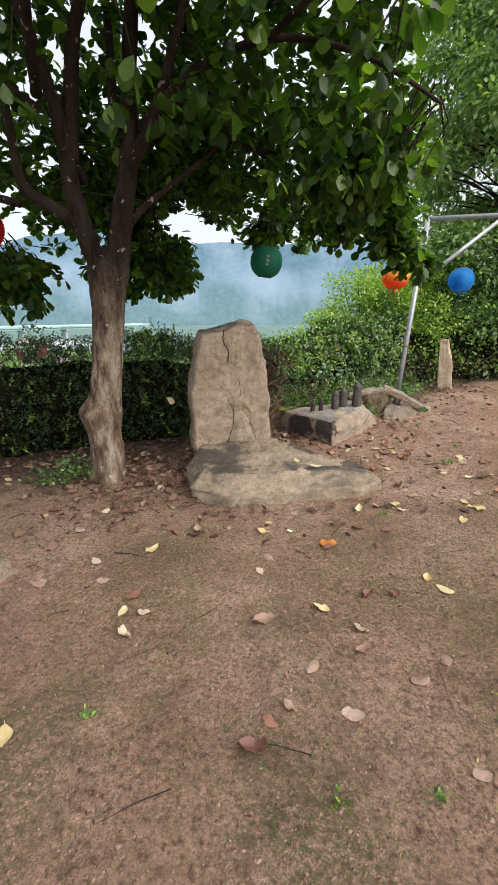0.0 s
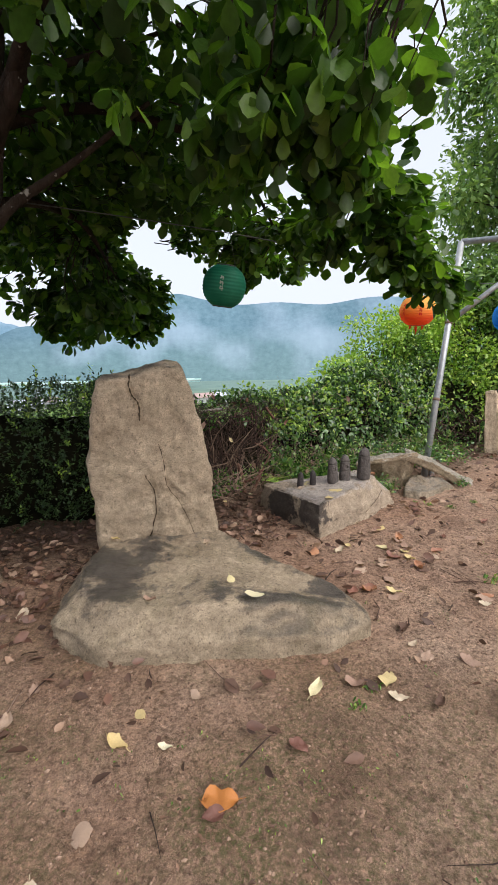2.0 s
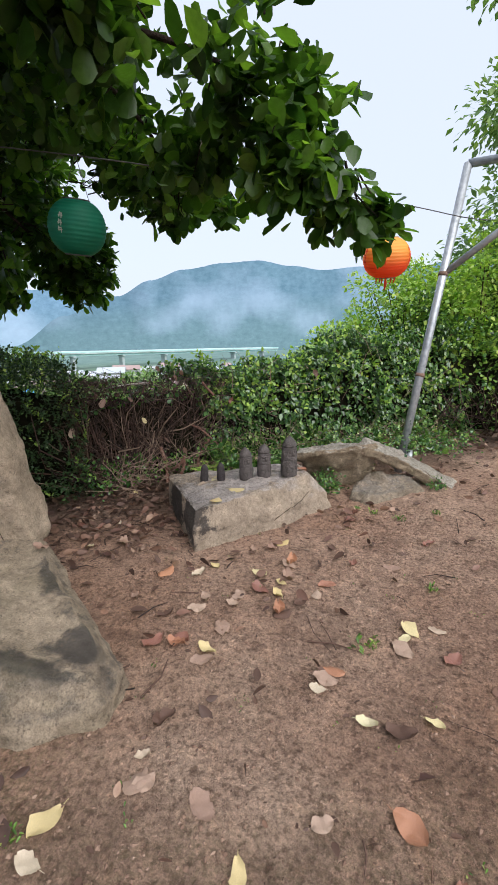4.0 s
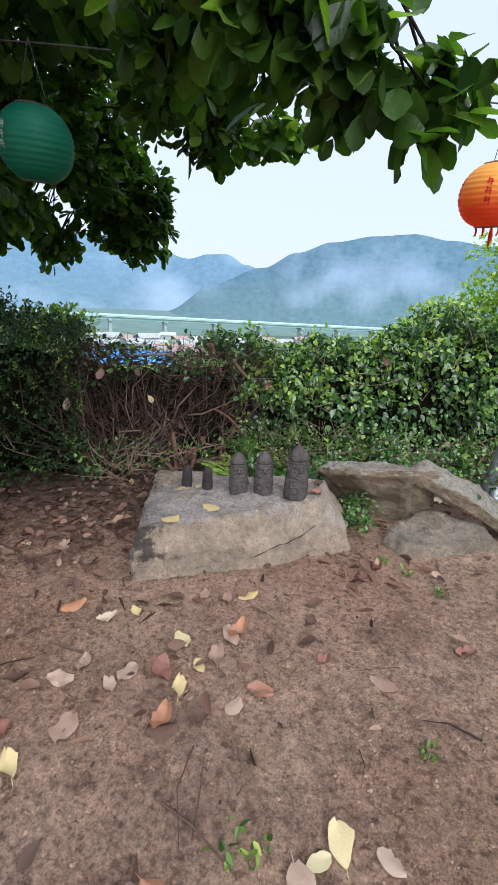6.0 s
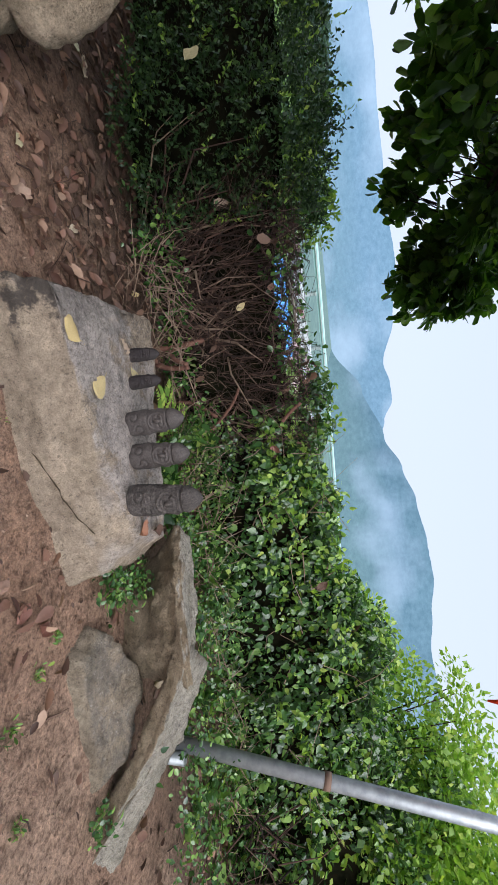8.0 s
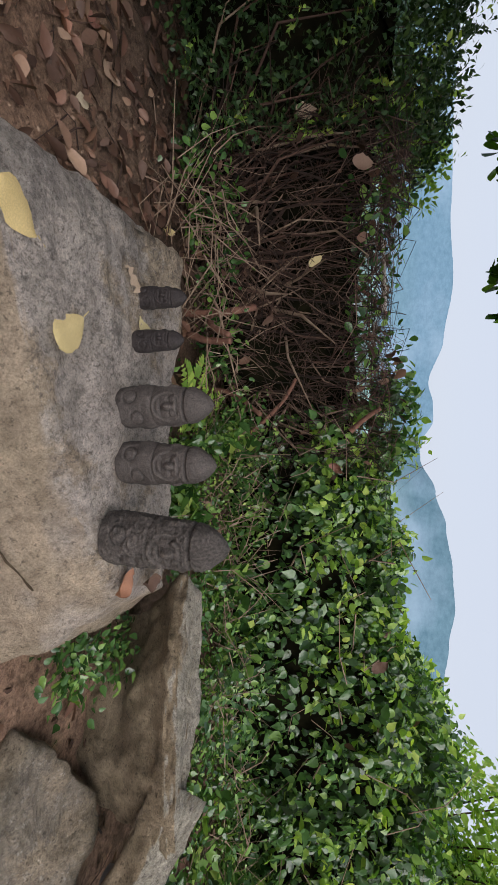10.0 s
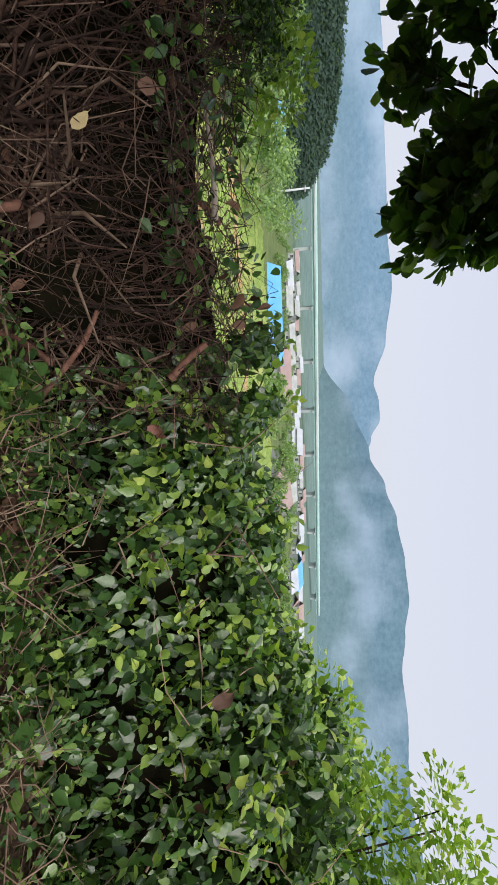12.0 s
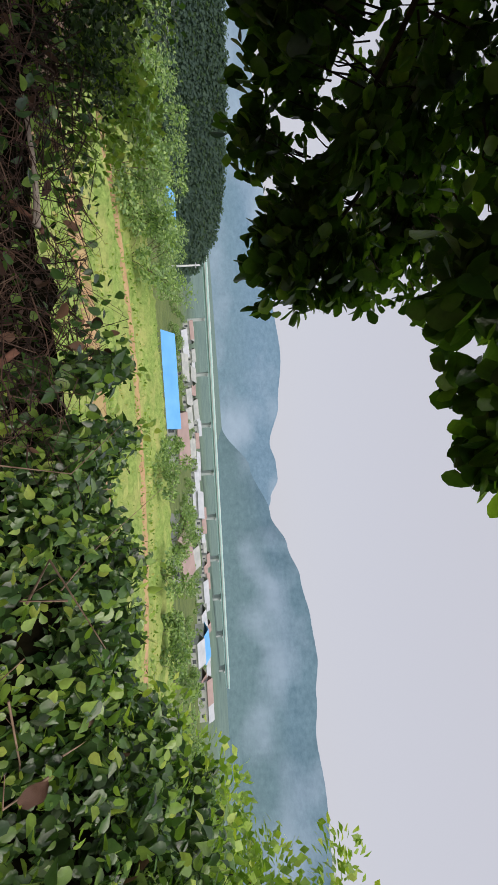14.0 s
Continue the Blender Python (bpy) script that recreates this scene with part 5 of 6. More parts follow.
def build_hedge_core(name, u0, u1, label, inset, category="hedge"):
    """The inside of a stretch of hedge: an uneven mass, near black as painted shade, that the leaves stand round."""
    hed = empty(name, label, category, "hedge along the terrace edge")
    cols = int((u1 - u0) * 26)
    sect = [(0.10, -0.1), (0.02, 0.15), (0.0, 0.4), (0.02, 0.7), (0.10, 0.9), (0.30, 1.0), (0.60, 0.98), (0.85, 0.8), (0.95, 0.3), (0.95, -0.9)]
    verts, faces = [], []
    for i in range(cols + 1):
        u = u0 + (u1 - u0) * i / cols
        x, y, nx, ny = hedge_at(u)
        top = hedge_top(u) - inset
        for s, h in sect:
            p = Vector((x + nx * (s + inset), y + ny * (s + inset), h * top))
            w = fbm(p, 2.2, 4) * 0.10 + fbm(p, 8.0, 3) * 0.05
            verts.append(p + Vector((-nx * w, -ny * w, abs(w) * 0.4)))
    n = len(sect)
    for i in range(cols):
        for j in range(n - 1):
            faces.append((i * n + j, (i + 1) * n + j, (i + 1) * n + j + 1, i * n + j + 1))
    raw("inner_growth", verts, faces, M_HEDGESHADE, hed, "", True)
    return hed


def shell(u0, u1, count, r, depth=0.22, lift=0.1, bottom=0.05):
    """Places on and just inside the front and top of a stretch, with their outward ways."""
    pos, out = [], []
    while len(pos) < count:
        u = r.uniform(u0, u1)
        x, y, nx, ny = hedge_at(u)
        ln = math.hypot(HEDGE[int(u) + 1][0] - HEDGE[int(u)][0], HEDGE[int(u) + 1][1] - HEDGE[int(u)][1]) if u < len(HEDGE) - 1 else 1
        if r.random() > ln / 5.0 + 0.12:
            continue
        top = hedge_top(u)
        wob = fbm((x, y, 0), 1.8, 3) * 0.20
        t = r.uniform(0, 1.75)
        if t < 1.0:
            h = bottom + (top - bottom) * t
            s = 0.14 * max(0, h / top - 0.6) / 0.4 + fbm((x, y, h), 2.6, 3) * 0.20 + r.uniform(-0.05, depth)
            o = (-nx, -ny, 0.25 + 0.5 * t ** 3)
        else:
            s = (t - 1.0) * 1.15 + 0.12
            h = top + wob + r.uniform(-0.12, lift) - 0.12 * max(0, s - 0.6)
            o = (-nx * 0.3, -ny * 0.3, 1.0)
        pos.append((x + nx * s, y + ny * s, max(h, 0.03)))
        out.append(o)
    return np.array(pos), np.array(out)


def build_hedge():
    r = np.random.default_rng(3)
    # clipped dark evergreen part
    left = build_hedge_core("evergreen_hedge", 0.0, 5.25, "dark green small-leaved evergreen hedge along the terrace", 0.16)
    p, o = shell(1.0, 5.2, 5200, r, 0.18, 0.14)
    pos, way = [], []
    for a, d in zip(p, o):
        tip = np.array(d) + r.normal(size=3) * 0.55
        tip /= np.linalg.norm(tip)
        ln = r.uniform(0.05, 0.13)
        for k in range(7):
            pos.append(a + tip * ln * k / 7 + r.normal(size=3) * 0.004)
            way.append(tip * 0.7 + r.normal(size=3) * 0.7)
    leaves("leaves", pos, way, r.uniform(0.022, 0.042, len(pos)), M_DARKLEAF, SMALL_SHAPE, SMALL_FACES, left)
    p, o = shell(1.2, 5.2, 150, r, 0.06, 0.16)
    pos, way = [], []
    for a, d in zip(p, o):
        tip = np.array(d) * 0.6 + r.normal(size=3) * 0.4 + np.array([0, 0, 0.45])
        tip /= np.linalg.norm(tip)
        ln = r.uniform(0.08, 0.20)
        for k in range(14):
            pos.append(a + tip * ln * k / 14)
            way.append(tip * 0.5 + r.normal(size=3) * 0.6)
    leaves("young_shoot", pos, way, r.uniform(0.022, 0.040, len(pos)), M_LIGHTLEAF, SMALL_SHAPE, SMALL_FACES, left, "pale green young shoots")
    # bare dead gap with a tangle of twigs
    gap = build_hedge_core("bare_hedge_gap", 5.15, 7.05, "dead leafless brown gap in the hedge with tangled twigs", 0.14)
    ends = []
    for k in range(2300):
        u = r.uniform(4.95, 7.15)
        x, y, nx, ny = hedge_at(u)
        top = hedge_top(u)
        h, s = top * r.uniform(0.0, 1.0) ** 0.8, r.uniform(-0.02, 0.20)
        if k % 4 == 0:
            h, s = top + r.uniform(-0.06, 0.02), r.uniform(0.1, 0.9)
        a = np.array([x + nx * s, y + ny * s, h])
        d = r.normal(size=3) * np.array([0.8, 0.8, 0.9]) + np.array([0, 0, 0.35])
        d /= np.linalg.norm(d)
        ln = r.uniform(0.08, 0.38)
        b = a + d * ln
        b[2] = min(max(b[2], 0.02), top + 0.06)
        ends.append((tuple(a), tuple((a + b) / 2 + r.normal(size=3) * 0.2 * ln), tuple(b), r.uniform(0.0009, 0.0030)))
    sticks("twig_tangle", ends, M_TWIG, gap)
    ends = []
    for k in range(60):
        u = r.uniform(5.1, 7.0)
        x, y, nx, ny = hedge_at(u)
        a = np.array([x + nx * 0.12, y + ny * 0.12, r.uniform(0, 0.5)])
        d = np.array([r.normal() * 0.5, r.normal() * 0.3, 0.6])
        b = a + d * r.uniform(0.2, 0.6)
        ends.append((tuple(a), tuple((a + b) / 2 + r.normal(size=3) * 0.05), tuple(b), r.uniform(0.004, 0.011)))
    for k in range(150):
        u = 5.15 + 0.23 * (k % 8) + r.normal() * 0.03
        x, y, nx, ny = hedge_at(u)
        a = np.array([x + nx * 0.10, y + ny * 0.10, r.uniform(0.0, 0.25)])
        side = r.normal() * 0.28
        b = a + np.array([-ny * side - nx * r.uniform(-0.2, 0.12), nx * side - ny * r.uniform(-0.2, 0.12), r.uniform(0.25, 0.72)])
        c = (a + b) / 2 + np.array([-ny * side * 0.35, nx * side * 0.35, r.uniform(-0.05, 0.12)]) - np.array([nx, ny, 0]) * r.uniform(0, 0.10)
        ends.append((tuple(a), tuple(c), tuple(b), r.uniform(0.003, 0.009)))
    sticks("stem", ends[:70], M_PALETWIG, gap)
    sticks("cane", ends[70:], M_TWIG, gap)
    p, o = shell(5.1, 7.0, 420, r, 0.2, 0.05, 0.0)
    keep = (p[:, 2] < 0.28) | (r.random(len(p)) < 0.35)
    p, o = p[keep], o[keep]
    leaves("dead_leaves", p, o + r.normal(size=p.shape) * 0.8, r.uniform(0.03, 0.08, len(p)), M_DRY, parent=gap)
    pos, way = [], []
    for k in range(110):
        u = r.uniform(5.0, 7.6)
        x, y, nx, ny = hedge_at(u)
        a = np.array([x + nx * r.uniform(-0.18, 0.05), y + ny * r.uniform(-0.18, 0.05), 0.05 + r.uniform(0, 0.22)])
        for j in range(10):
            pos.append(a + r.normal(size=3) * 0.04)
            way.append(r.normal(size=3) + np.array([0, 0, 0.8]))
    leaves("weed", pos, way, r.uniform(0.02, 0.045, len(pos)), M_VINE, VINE_SHAPE, LEAF_FACES, gap, "pale green weeds at its foot")
    p, o = shell(5.0, 7.1, 900, r, 0.2, 0.10, 0.55)
    p = p[p[:, 2] > 0.72]
    leaves("creeper_leaf", p, r.normal(size=p.shape) + np.array([0, 0, 0.5]), r.uniform(0.025, 0.06, len(p)), M_VINE, parent=gap, wide=1.2, flat=0.9)
    # broad vine leaves
    vine = build_hedge_core("vine_covered_hedge", 6.9, 10.2, "hedge overgrown with glossy green climbing vine leaves", 0.16)
    p, o = shell(6.85, 10.2, 15000, r, 0.26, 0.10, 0.02)
    leaves("leaves", p, o * 0.3 + r.normal(size=p.shape) * 0.5 + np.array([0, 0, -0.75]), 0.020 + 0.055 * r.random(len(p)) ** 1.6, M_VINE, VINE_SHAPE, parent=vine, wide=1.0, flat=0.55, face=o + np.array([0, 0, 0.45]))
    # inner layer takes a darker leaf colour to paint shade behind the vine
    p, o = shell(6.85, 10.2, 5200, r, 0.34, 0.0, 0.0)
    p[:, :2] -= o[:, :2] * 0.10
    leaves("inner_leaves", p, r.normal(size=p.shape), r.uniform(0.04, 0.08, len(p)), M_DARKLEAF, VINE_SHAPE, parent=vine, wide=1.1, flat=1.6)
    p, o = shell(6.9, 10.2, 1500, r, 0.05, 0.16, 0.55)
    leaves("young_leaves", p, o * 0.5 + r.normal(size=p.shape) * 0.6, r.uniform(0.03, 0.06, len(p)), M_LIGHTLEAF, VINE_SHAPE, parent=vine, wide=1.0, flat=1.2)
    ends = []
    for k in range(45):
        u = r.uniform(6.95, 10.1)
        x, y, nx, ny = hedge_at(u)
        a = np.array([x - nx * 0.02, y - ny * 0.02, r.uniform(0.05, hedge_top(u))])
        b = a + np.array([r.normal() * 0.25, r.normal() * 0.18, r.uniform(-0.1, 0.4)])
        ends.append((tuple(a), tuple((a + b) / 2 + r.normal(size=3) * 0.06), tuple(b), r.uniform(0.002, 0.005)))
    sticks("vine_stem", ends, M_PALETWIG, vine)
    p, o = shell(6.9, 10.2, 26, r, 0.02, 0.05, 0.3)
    leaves("withered_leaves", p, o * 0.2 + r.normal(size=p.shape) * 0.5 + np.array([0, 0, -0.8]), r.uniform(0.04, 0.075, len(p)), M_DRY, parent=vine)
    # loose growth at the foot of the vine and the gap
    pos, way, size = [], [], []
    for k in range(560):
        u = r.uniform(6.75, 10.2)
        x, y, nx, ny = hedge_at(u)
        s = -0.75 * r.random() ** 1.5 + 0.06
        top = 0.07 + 0.38 * (1 + s / 0.75) * r.uniform(0.3, 1.0)
        if fbm((x + nx * s, y + ny * s, 0), 2.4, 2) < -0.1:
            continue
        lean = r.normal(size=2) * 0.10
        for j in range(int(r.integers(14, 30))):
            f = r.random()
            pos.append((x + nx * s + lean[0] * f + r.normal() * 0.035, y + ny * s + lean[1] * f + r.normal() * 0.035, 0.07 + top * f))
            way.append(r.normal(size=3) + np.array([-nx * 0.5, -ny * 0.5, 0.5]))
            size.append(r.uniform(0.012, 0.030) if k % 5 else r.uniform(0.04, 0.075))
    leaves("foot_growth", pos[::2], way[::2], size[::2], M_MIDLEAF, SMALL_SHAPE, SMALL_FACES, vine, "light green weeds at its foot", wide=1.2)
    leaves("foot_creeper", pos[1::2], way[1::2], [q * 1.25 for q in size[1::2]], M_VINE, VINE_SHAPE, parent=vine, wide=1.0, flat=1.2)
    ends = []
    for k in range(520):
        u = r.uniform(5.3, 10.2)
        x, y, nx, ny = hedge_at(u)
        s = r.uniform(-0.40, 0.05)
        a = np.array([x + nx * s, y + ny * s, r.uniform(0.05, 0.30)])
        b = a + np.array([r.normal() * 0.16, r.normal() * 0.16, r.uniform(-0.08, 0.28)])
        b[2] = max(b[2], 0.05)
        ends.append((tuple(a), tuple((a + b) / 2 + r.normal(size=3) * 0.03), tuple(b), r.uniform(0.0012, 0.0035)))
    sticks("dry_foot_stem", ends, M_PALETWIG, vine)
    # the hedge goes on past the steel frame
    right = build_hedge_core("overgrown_hedge", 10.1, 13.0, "tangled overgrown hedge with dry stems beyond the frame", 0.16)
    p, o = shell(10.1, 12.9, 7500, r, 0.2, 0.25, 0.05)
    leaves("leaves", p, o * 0.4 + r.normal(size=p.shape) * 0.6 + np.array([0, 0, -0.3]), r.uniform(0.04, 0.09, len(p)), M_VINE, SMALL_SHAPE, SMALL_FACES, right, wide=1.3)
    p, o = shell(10.1, 12.9, 2600, r, 0.08, 0.2, 0.3)
    leaves("young_leaves", p, o * 0.4 + r.normal(size=p.shape) * 0.6, r.uniform(0.04, 0.08, len(p)), M_LIGHTLEAF, SMALL_SHAPE, SMALL_FACES, right, wide=1.3, flat=1.0)
    ends = []
    for k in range(320):
        u = r.uniform(9.9, 12.5)
        x, y, nx, ny = hedge_at(u)
        a = np.array([x - nx * r.uniform(0, 0.2), y - ny * r.uniform(0, 0.2), r.uniform(0.05, 0.5)])
        b = a + np.array([r.normal() * 0.3, r.normal() * 0.2, r.uniform(-0.2, 0.5)])
        ends.append((tuple(a), tuple((a + b) / 2 + r.normal(size=3) * 0.06), tuple(b), r.uniform(0.003, 0.008)))
    sticks("dry_stem", ends, M_TWIG, right)


build_hedge()
for i, (x, y, rad, high, n, s, mat) in enumerate([(1.5, 8.9, 0.72, 1.52, 6500, 0.065, M_LIGHTLEAF), (2.4, 9.3, 0.95, 2.32, 11000, 0.065, M_LIGHTLEAF), (3.3, 9.5, 1.0, 2.65, 11000, 0.07, M_LIGHTLEAF), (4.4, 9.6, 1.1, 2.6, 9000, 0.075, M_VINE),
                                                  (5.6, 9.6, 1.0, 2.3, 3000, 0.07, M_VINE), (2.5, 8.8, 0.6, 1.7, 2200, 0.05, M_VINE), (-1.5, 5.95, 0.55, 1.5, 2600, 0.05, M_LIGHTLEAF), (-2.5, 5.7, 0.6, 1.4, 1200, 0.055, M_VINE), (7.5, 9.6, 1.2, 2.3, 3000, 0.07, M_VINE)]):
    build_bush(x, y, ground_z(x, y) - 0.05, rad, high, n, s, mat, "leafy yellow-green shrub growing behind the hedge" if mat is M_LIGHTLEAF else "mid-green leafy shrub growing behind the hedge", "bush", "shrubs behind the hedge", 300 + i)

# ---- fallen leaves and litter ----


def leaf_mesh(name, curl, fold, wide, crumple=0.04):
    """A single dropped leaf: a bent blade with a midrib and a short stalk."""
    n = 9
    verts, faces = [], []
    for i in range(n):
        u = i / (n - 1)
        w = wide * (math.sin(math.pi * min(1, u * 0.92 + 0.06)) ** 0.75) * (0.75 + 0.45 * u)
        z = curl * (u - 0.45) ** 2 + 0.012 * math.sin(u * 9)
        for s in (-1, -0.5, 0, 0.5, 1):
            q = fbm((u * 2.3, s * 1.7, curl * 9 + wide * 31), 1.3, 3)
            verts.append((u - 0.5 + 0.05 * q, s * w * (1 + 0.28 * q) + 0.03 * math.sin(u * 4 + wide * 20), z + fold * abs(s) ** 1.5 * (1 + q) + crumple * q + 0.012 * math.sin(5 * u + 3 * s)))
    for i in range(n - 1):
        for j in range(4):
            a = i * 5 + j
            faces.append((a, a + 1, a + 6, a + 5))
    k = len(verts)
    verts += [(-0.5, -0.012, 0.01 + curl * 0.2), (-0.5, 0.012, 0.01 + curl * 0.2), (-0.72, 0.02, 0.03), (-0.72, 0.0, 0.03)]
    faces.append((k, k + 1, k + 2, k + 3))
    me = bpy.data.meshes.new(name)
    me.from_pydata(verts, [], faces)
    me.polygons.foreach_set("use_smooth", [True] * len(me.polygons))
    return me


LEAF_KINDS = {"Y": (M_YELLOW, "yellow fallen leaf lying on the earth"), "P": (M_FALLEN, "pinkish tan dry fallen leaf on the earth"),
              "W": (M_YELLOW, "pale cream fallen leaf lying on the earth"), "R": (M_RED, "red-brown withered fallen leaf on the earth"), "O": (M_ORANGELEAF, "curled orange-brown fallen leaf on the earth"), "B": (M_DRY, "curled dark brown fallen leaf on the earth")}
LEAF_MESHES = {}
for key, (mat, text) in LEAF_KINDS.items():
    for v, (curl, fold, wide) in enumerate(((0.12, 0.03, 0.31), (0.35, 0.10, 0.27), (-0.15, 0.06, 0.34), (0.22, 0.12, 0.29), (0.05, -0.05, 0.33))):
        dry = key in "BRPO"
        me = leaf_mesh("fallen_leaf", curl * (1.6 if key in "BR" else 1.0), fold * (1.8 if key in "BR" else 1.0), wide * (1.0 if key in "YW" else 1.1), 0.11 if dry else 0.03)
        me.materials.append(mat)
        LEAF_MESHES[key, v] = me
lr = random.Random(17)


def drop_leaf(x, y, key, size=None, z=None):
    ob = new("fallen_leaf", LEAF_MESHES[key, lr.randrange(5)])
    s = size or lr.uniform(0.065, 0.11)
    z = (terrace(x, y) + 0.008 + 0.004 * lr.random()) if z is None else z
    ob.matrix_world = pose(x, y, z, lr.uniform(-9, 9), lr.uniform(-9, 9), lr.uniform(0, 360)) @ Matrix.Diagonal((s, s, s, 1))
    tagged(ob, LEAF_KINDS[key][1], "leaf", "fallen leaves")


for x, y, key in [(-1.57, 3.10, "Y"), (-1.11, 3.16, "Y"), (-1.30, 2.61, "P"), (-0.63, 2.57, "Y"), (-0.95, 2.44, "P"), (-0.84, 2.23, "P"), (0.11, 2.81, "Y"), (0.15, 2.95, "Y"), (-0.36, 2.79, "B"), (0.07, 2.32, "P"), (0.13, 2.49, "P"), (0.52, 2.57, "R"), (-0.65, 1.95, "Y"), (-0.54, 1.94, "P"), (-0.60, 1.79, "P"), (0.08, 1.87, "P"), (0.28, 1.57, "P"), (0.17, 1.37, "P"), (0.41, 1.34, "P"), (0.09, 1.32, "R")]:
    drop_leaf(x, y, key)
for x, y, key in [(0.55, 1.80, "P"), (0.53, 1.66, "P"), (0.73, 1.50, "P"), (0.88, 1.60, "P"), (1.05, 2.25, "W"), (1.11, 2.15, "W"), (1.76, 3.17, "W"), (0.81, 2.10, "R"), (0.79, 1.10, "P"), (-0.90, 1.25, "W"), (0.02, 1.20, "R"), (1.57, 2.65, "P"), (1.36, 3.40, "P"), (-0.88, 3.16, "P"), (-1.20, 2.84, "P"), (-1.20, 2.21, "P"), (0.65, 2.08, "R")]:
    drop_leaf(x, y, key)
for x, y, key in [(0.86, 3.16, "P"), (1.03, 3.19, "P"), (1.17, 3.23, "Y"), (1.73, 3.25, "W"), (1.80, 3.14, "W"), (1.58, 2.96, "Y"), (1.97, 3.06, "P"), (1.38, 3.40, "P"), (2.15, 3.49, "R"), (0.78, 2.85, "R"), (2.16, 4.23, "P"), (1.84, 3.91, "P"), (1.33, 3.64, "B"), (1.35, 4.35, "P"), (1.58, 4.67, "P"), (1.61, 4.34, "B"), (1.41, 4.97, "P"), (1.55, 4.80, "P"), (1.21, 4.00, "R"), (1.08, 4.57, "P"), (1.06, 4.19, "B"), (1.75, 4.54, "P"), (1.35, 3.94, "P"), (1.19, 4.27, "P"), (1.66, 3.11, "B"), (1.35, 3.10, "B"), (2.25, 3.86, "Y")]:
    drop_leaf(x, y, key)
for x, y, key in [(0.84, 4.28, "P"), (0.61, 4.75, "P"), (0.25, 4.71, "Y"), (1.14, 4.67, "Y"), (1.41, 4.66, "W"), (1.46, 5.06, "W"), (1.56, 4.84, "R"), (1.55, 4.60, "Y"), (1.36, 4.43, "P"), (1.59, 4.36, "R"), (1.35, 4.00, "W"), (1.20, 4.04, "R"), (1.10, 3.99, "R"), (1.89, 4.03, "R"), (1.86, 3.97, "P"), (1.79, 4.64, "R"), (1.91, 4.90, "R"), (1.79, 5.38, "P"), (1.85, 5.49, "R"), (1.88, 5.61, "R"), (2.36, 5.26, "R"), (2.13, 4.94, "P"), (2.20, 4.37, "Y"), (2.17, 4.30, "Y"), (0.89, 4.54, "R"), (1.20, 4.36, "P"), (1.77, 5.08, "B"), (1.68, 4.43, "B"), (1.36, 4.17, "P"), (1.30, 4.94, "P")]:
    drop_leaf(x, y, key)
for x, y, z, key, size in [(1.03, 5.01, 0.287, "Y", 0.115), (1.10, 5.23, 0.285, "W", 0.12), (0.80, 5.33, 0.264, "P", 0.085), (0.86, 5.46, 0.266, "Y", 0.10), (0.56, 3.48, 0.250, "W", 0.10), (0.42, 3.63, 0.252, "W", 0.07), (0.20, 4.05, 0.27, "P", 0.08), (0.34, 4.22, 0.262, "P", 0.08), (-0.40, 4.06, 0.275, "Y", 0.08), (0.05, 3.40, 0.245, "P", 0.06), (1.47, 5.70, 0.312, "R", 0.08), (1.43, 5.83, 0.315, "B", 0.07)]:
    drop_leaf(x, y, key, size, z)
drop_leaf(0.53, 2.62, "O", 0.12)
for k in range(125):
    near = lr.random() < 0.7
    x, y = (lr.uniform(-2.3, 2.4), lr.uniform(3.0, 6.6)) if near else (lr.uniform(-1.8, 3.0), lr.uniform(0.9, 7.0))
    if past_hedge(x, y) > -0.12 or (-0.55 < x < 1.15 and 3.2 < y < 4.6) or (0.4 < x < 2.6 and 4.9 < y < 6.3):
        continue
    drop_leaf(x, y, lr.choice("PPPRBBYP"), lr.uniform(0.05, 0.11))


def lodge_leaf(x, y, z, key, size, turn):
    """A leaf caught upright in the hedge."""
    ob = new("fallen_leaf", LEAF_MESHES[key, lr.randrange(5)])
    ob.matrix_world = pose(x, y, z, 75, lr.uniform(40, 130), turn) @ Matrix.Diagonal((size, size, size, 1))
    tagged(ob, "pale tan fallen leaf caught in the hedge", "leaf", "leaves caught in the hedge")


for x, y, z, key, size, turn in [(-0.87, 4.90, 0.52, "W", 0.10, 20), (-0.36, 5.44, 0.57, "P", 0.09, 45), (0.10, 5.80, 0.62, "Y", 0.06, 40), (-0.12, 5.55, 0.80, "P", 0.08, 30), (1.38, 7.02, 0.92, "B", 0.08, 30), (0.62, 6.55, 0.70, "R", 0.07, 35), (-2.1, 4.62, 1.10, "R", 0.13, 20), (-2.3, 4.55, 1.08, "B", 0.12, 0)]:
    lodge_leaf(x, y, z, key, size, turn)


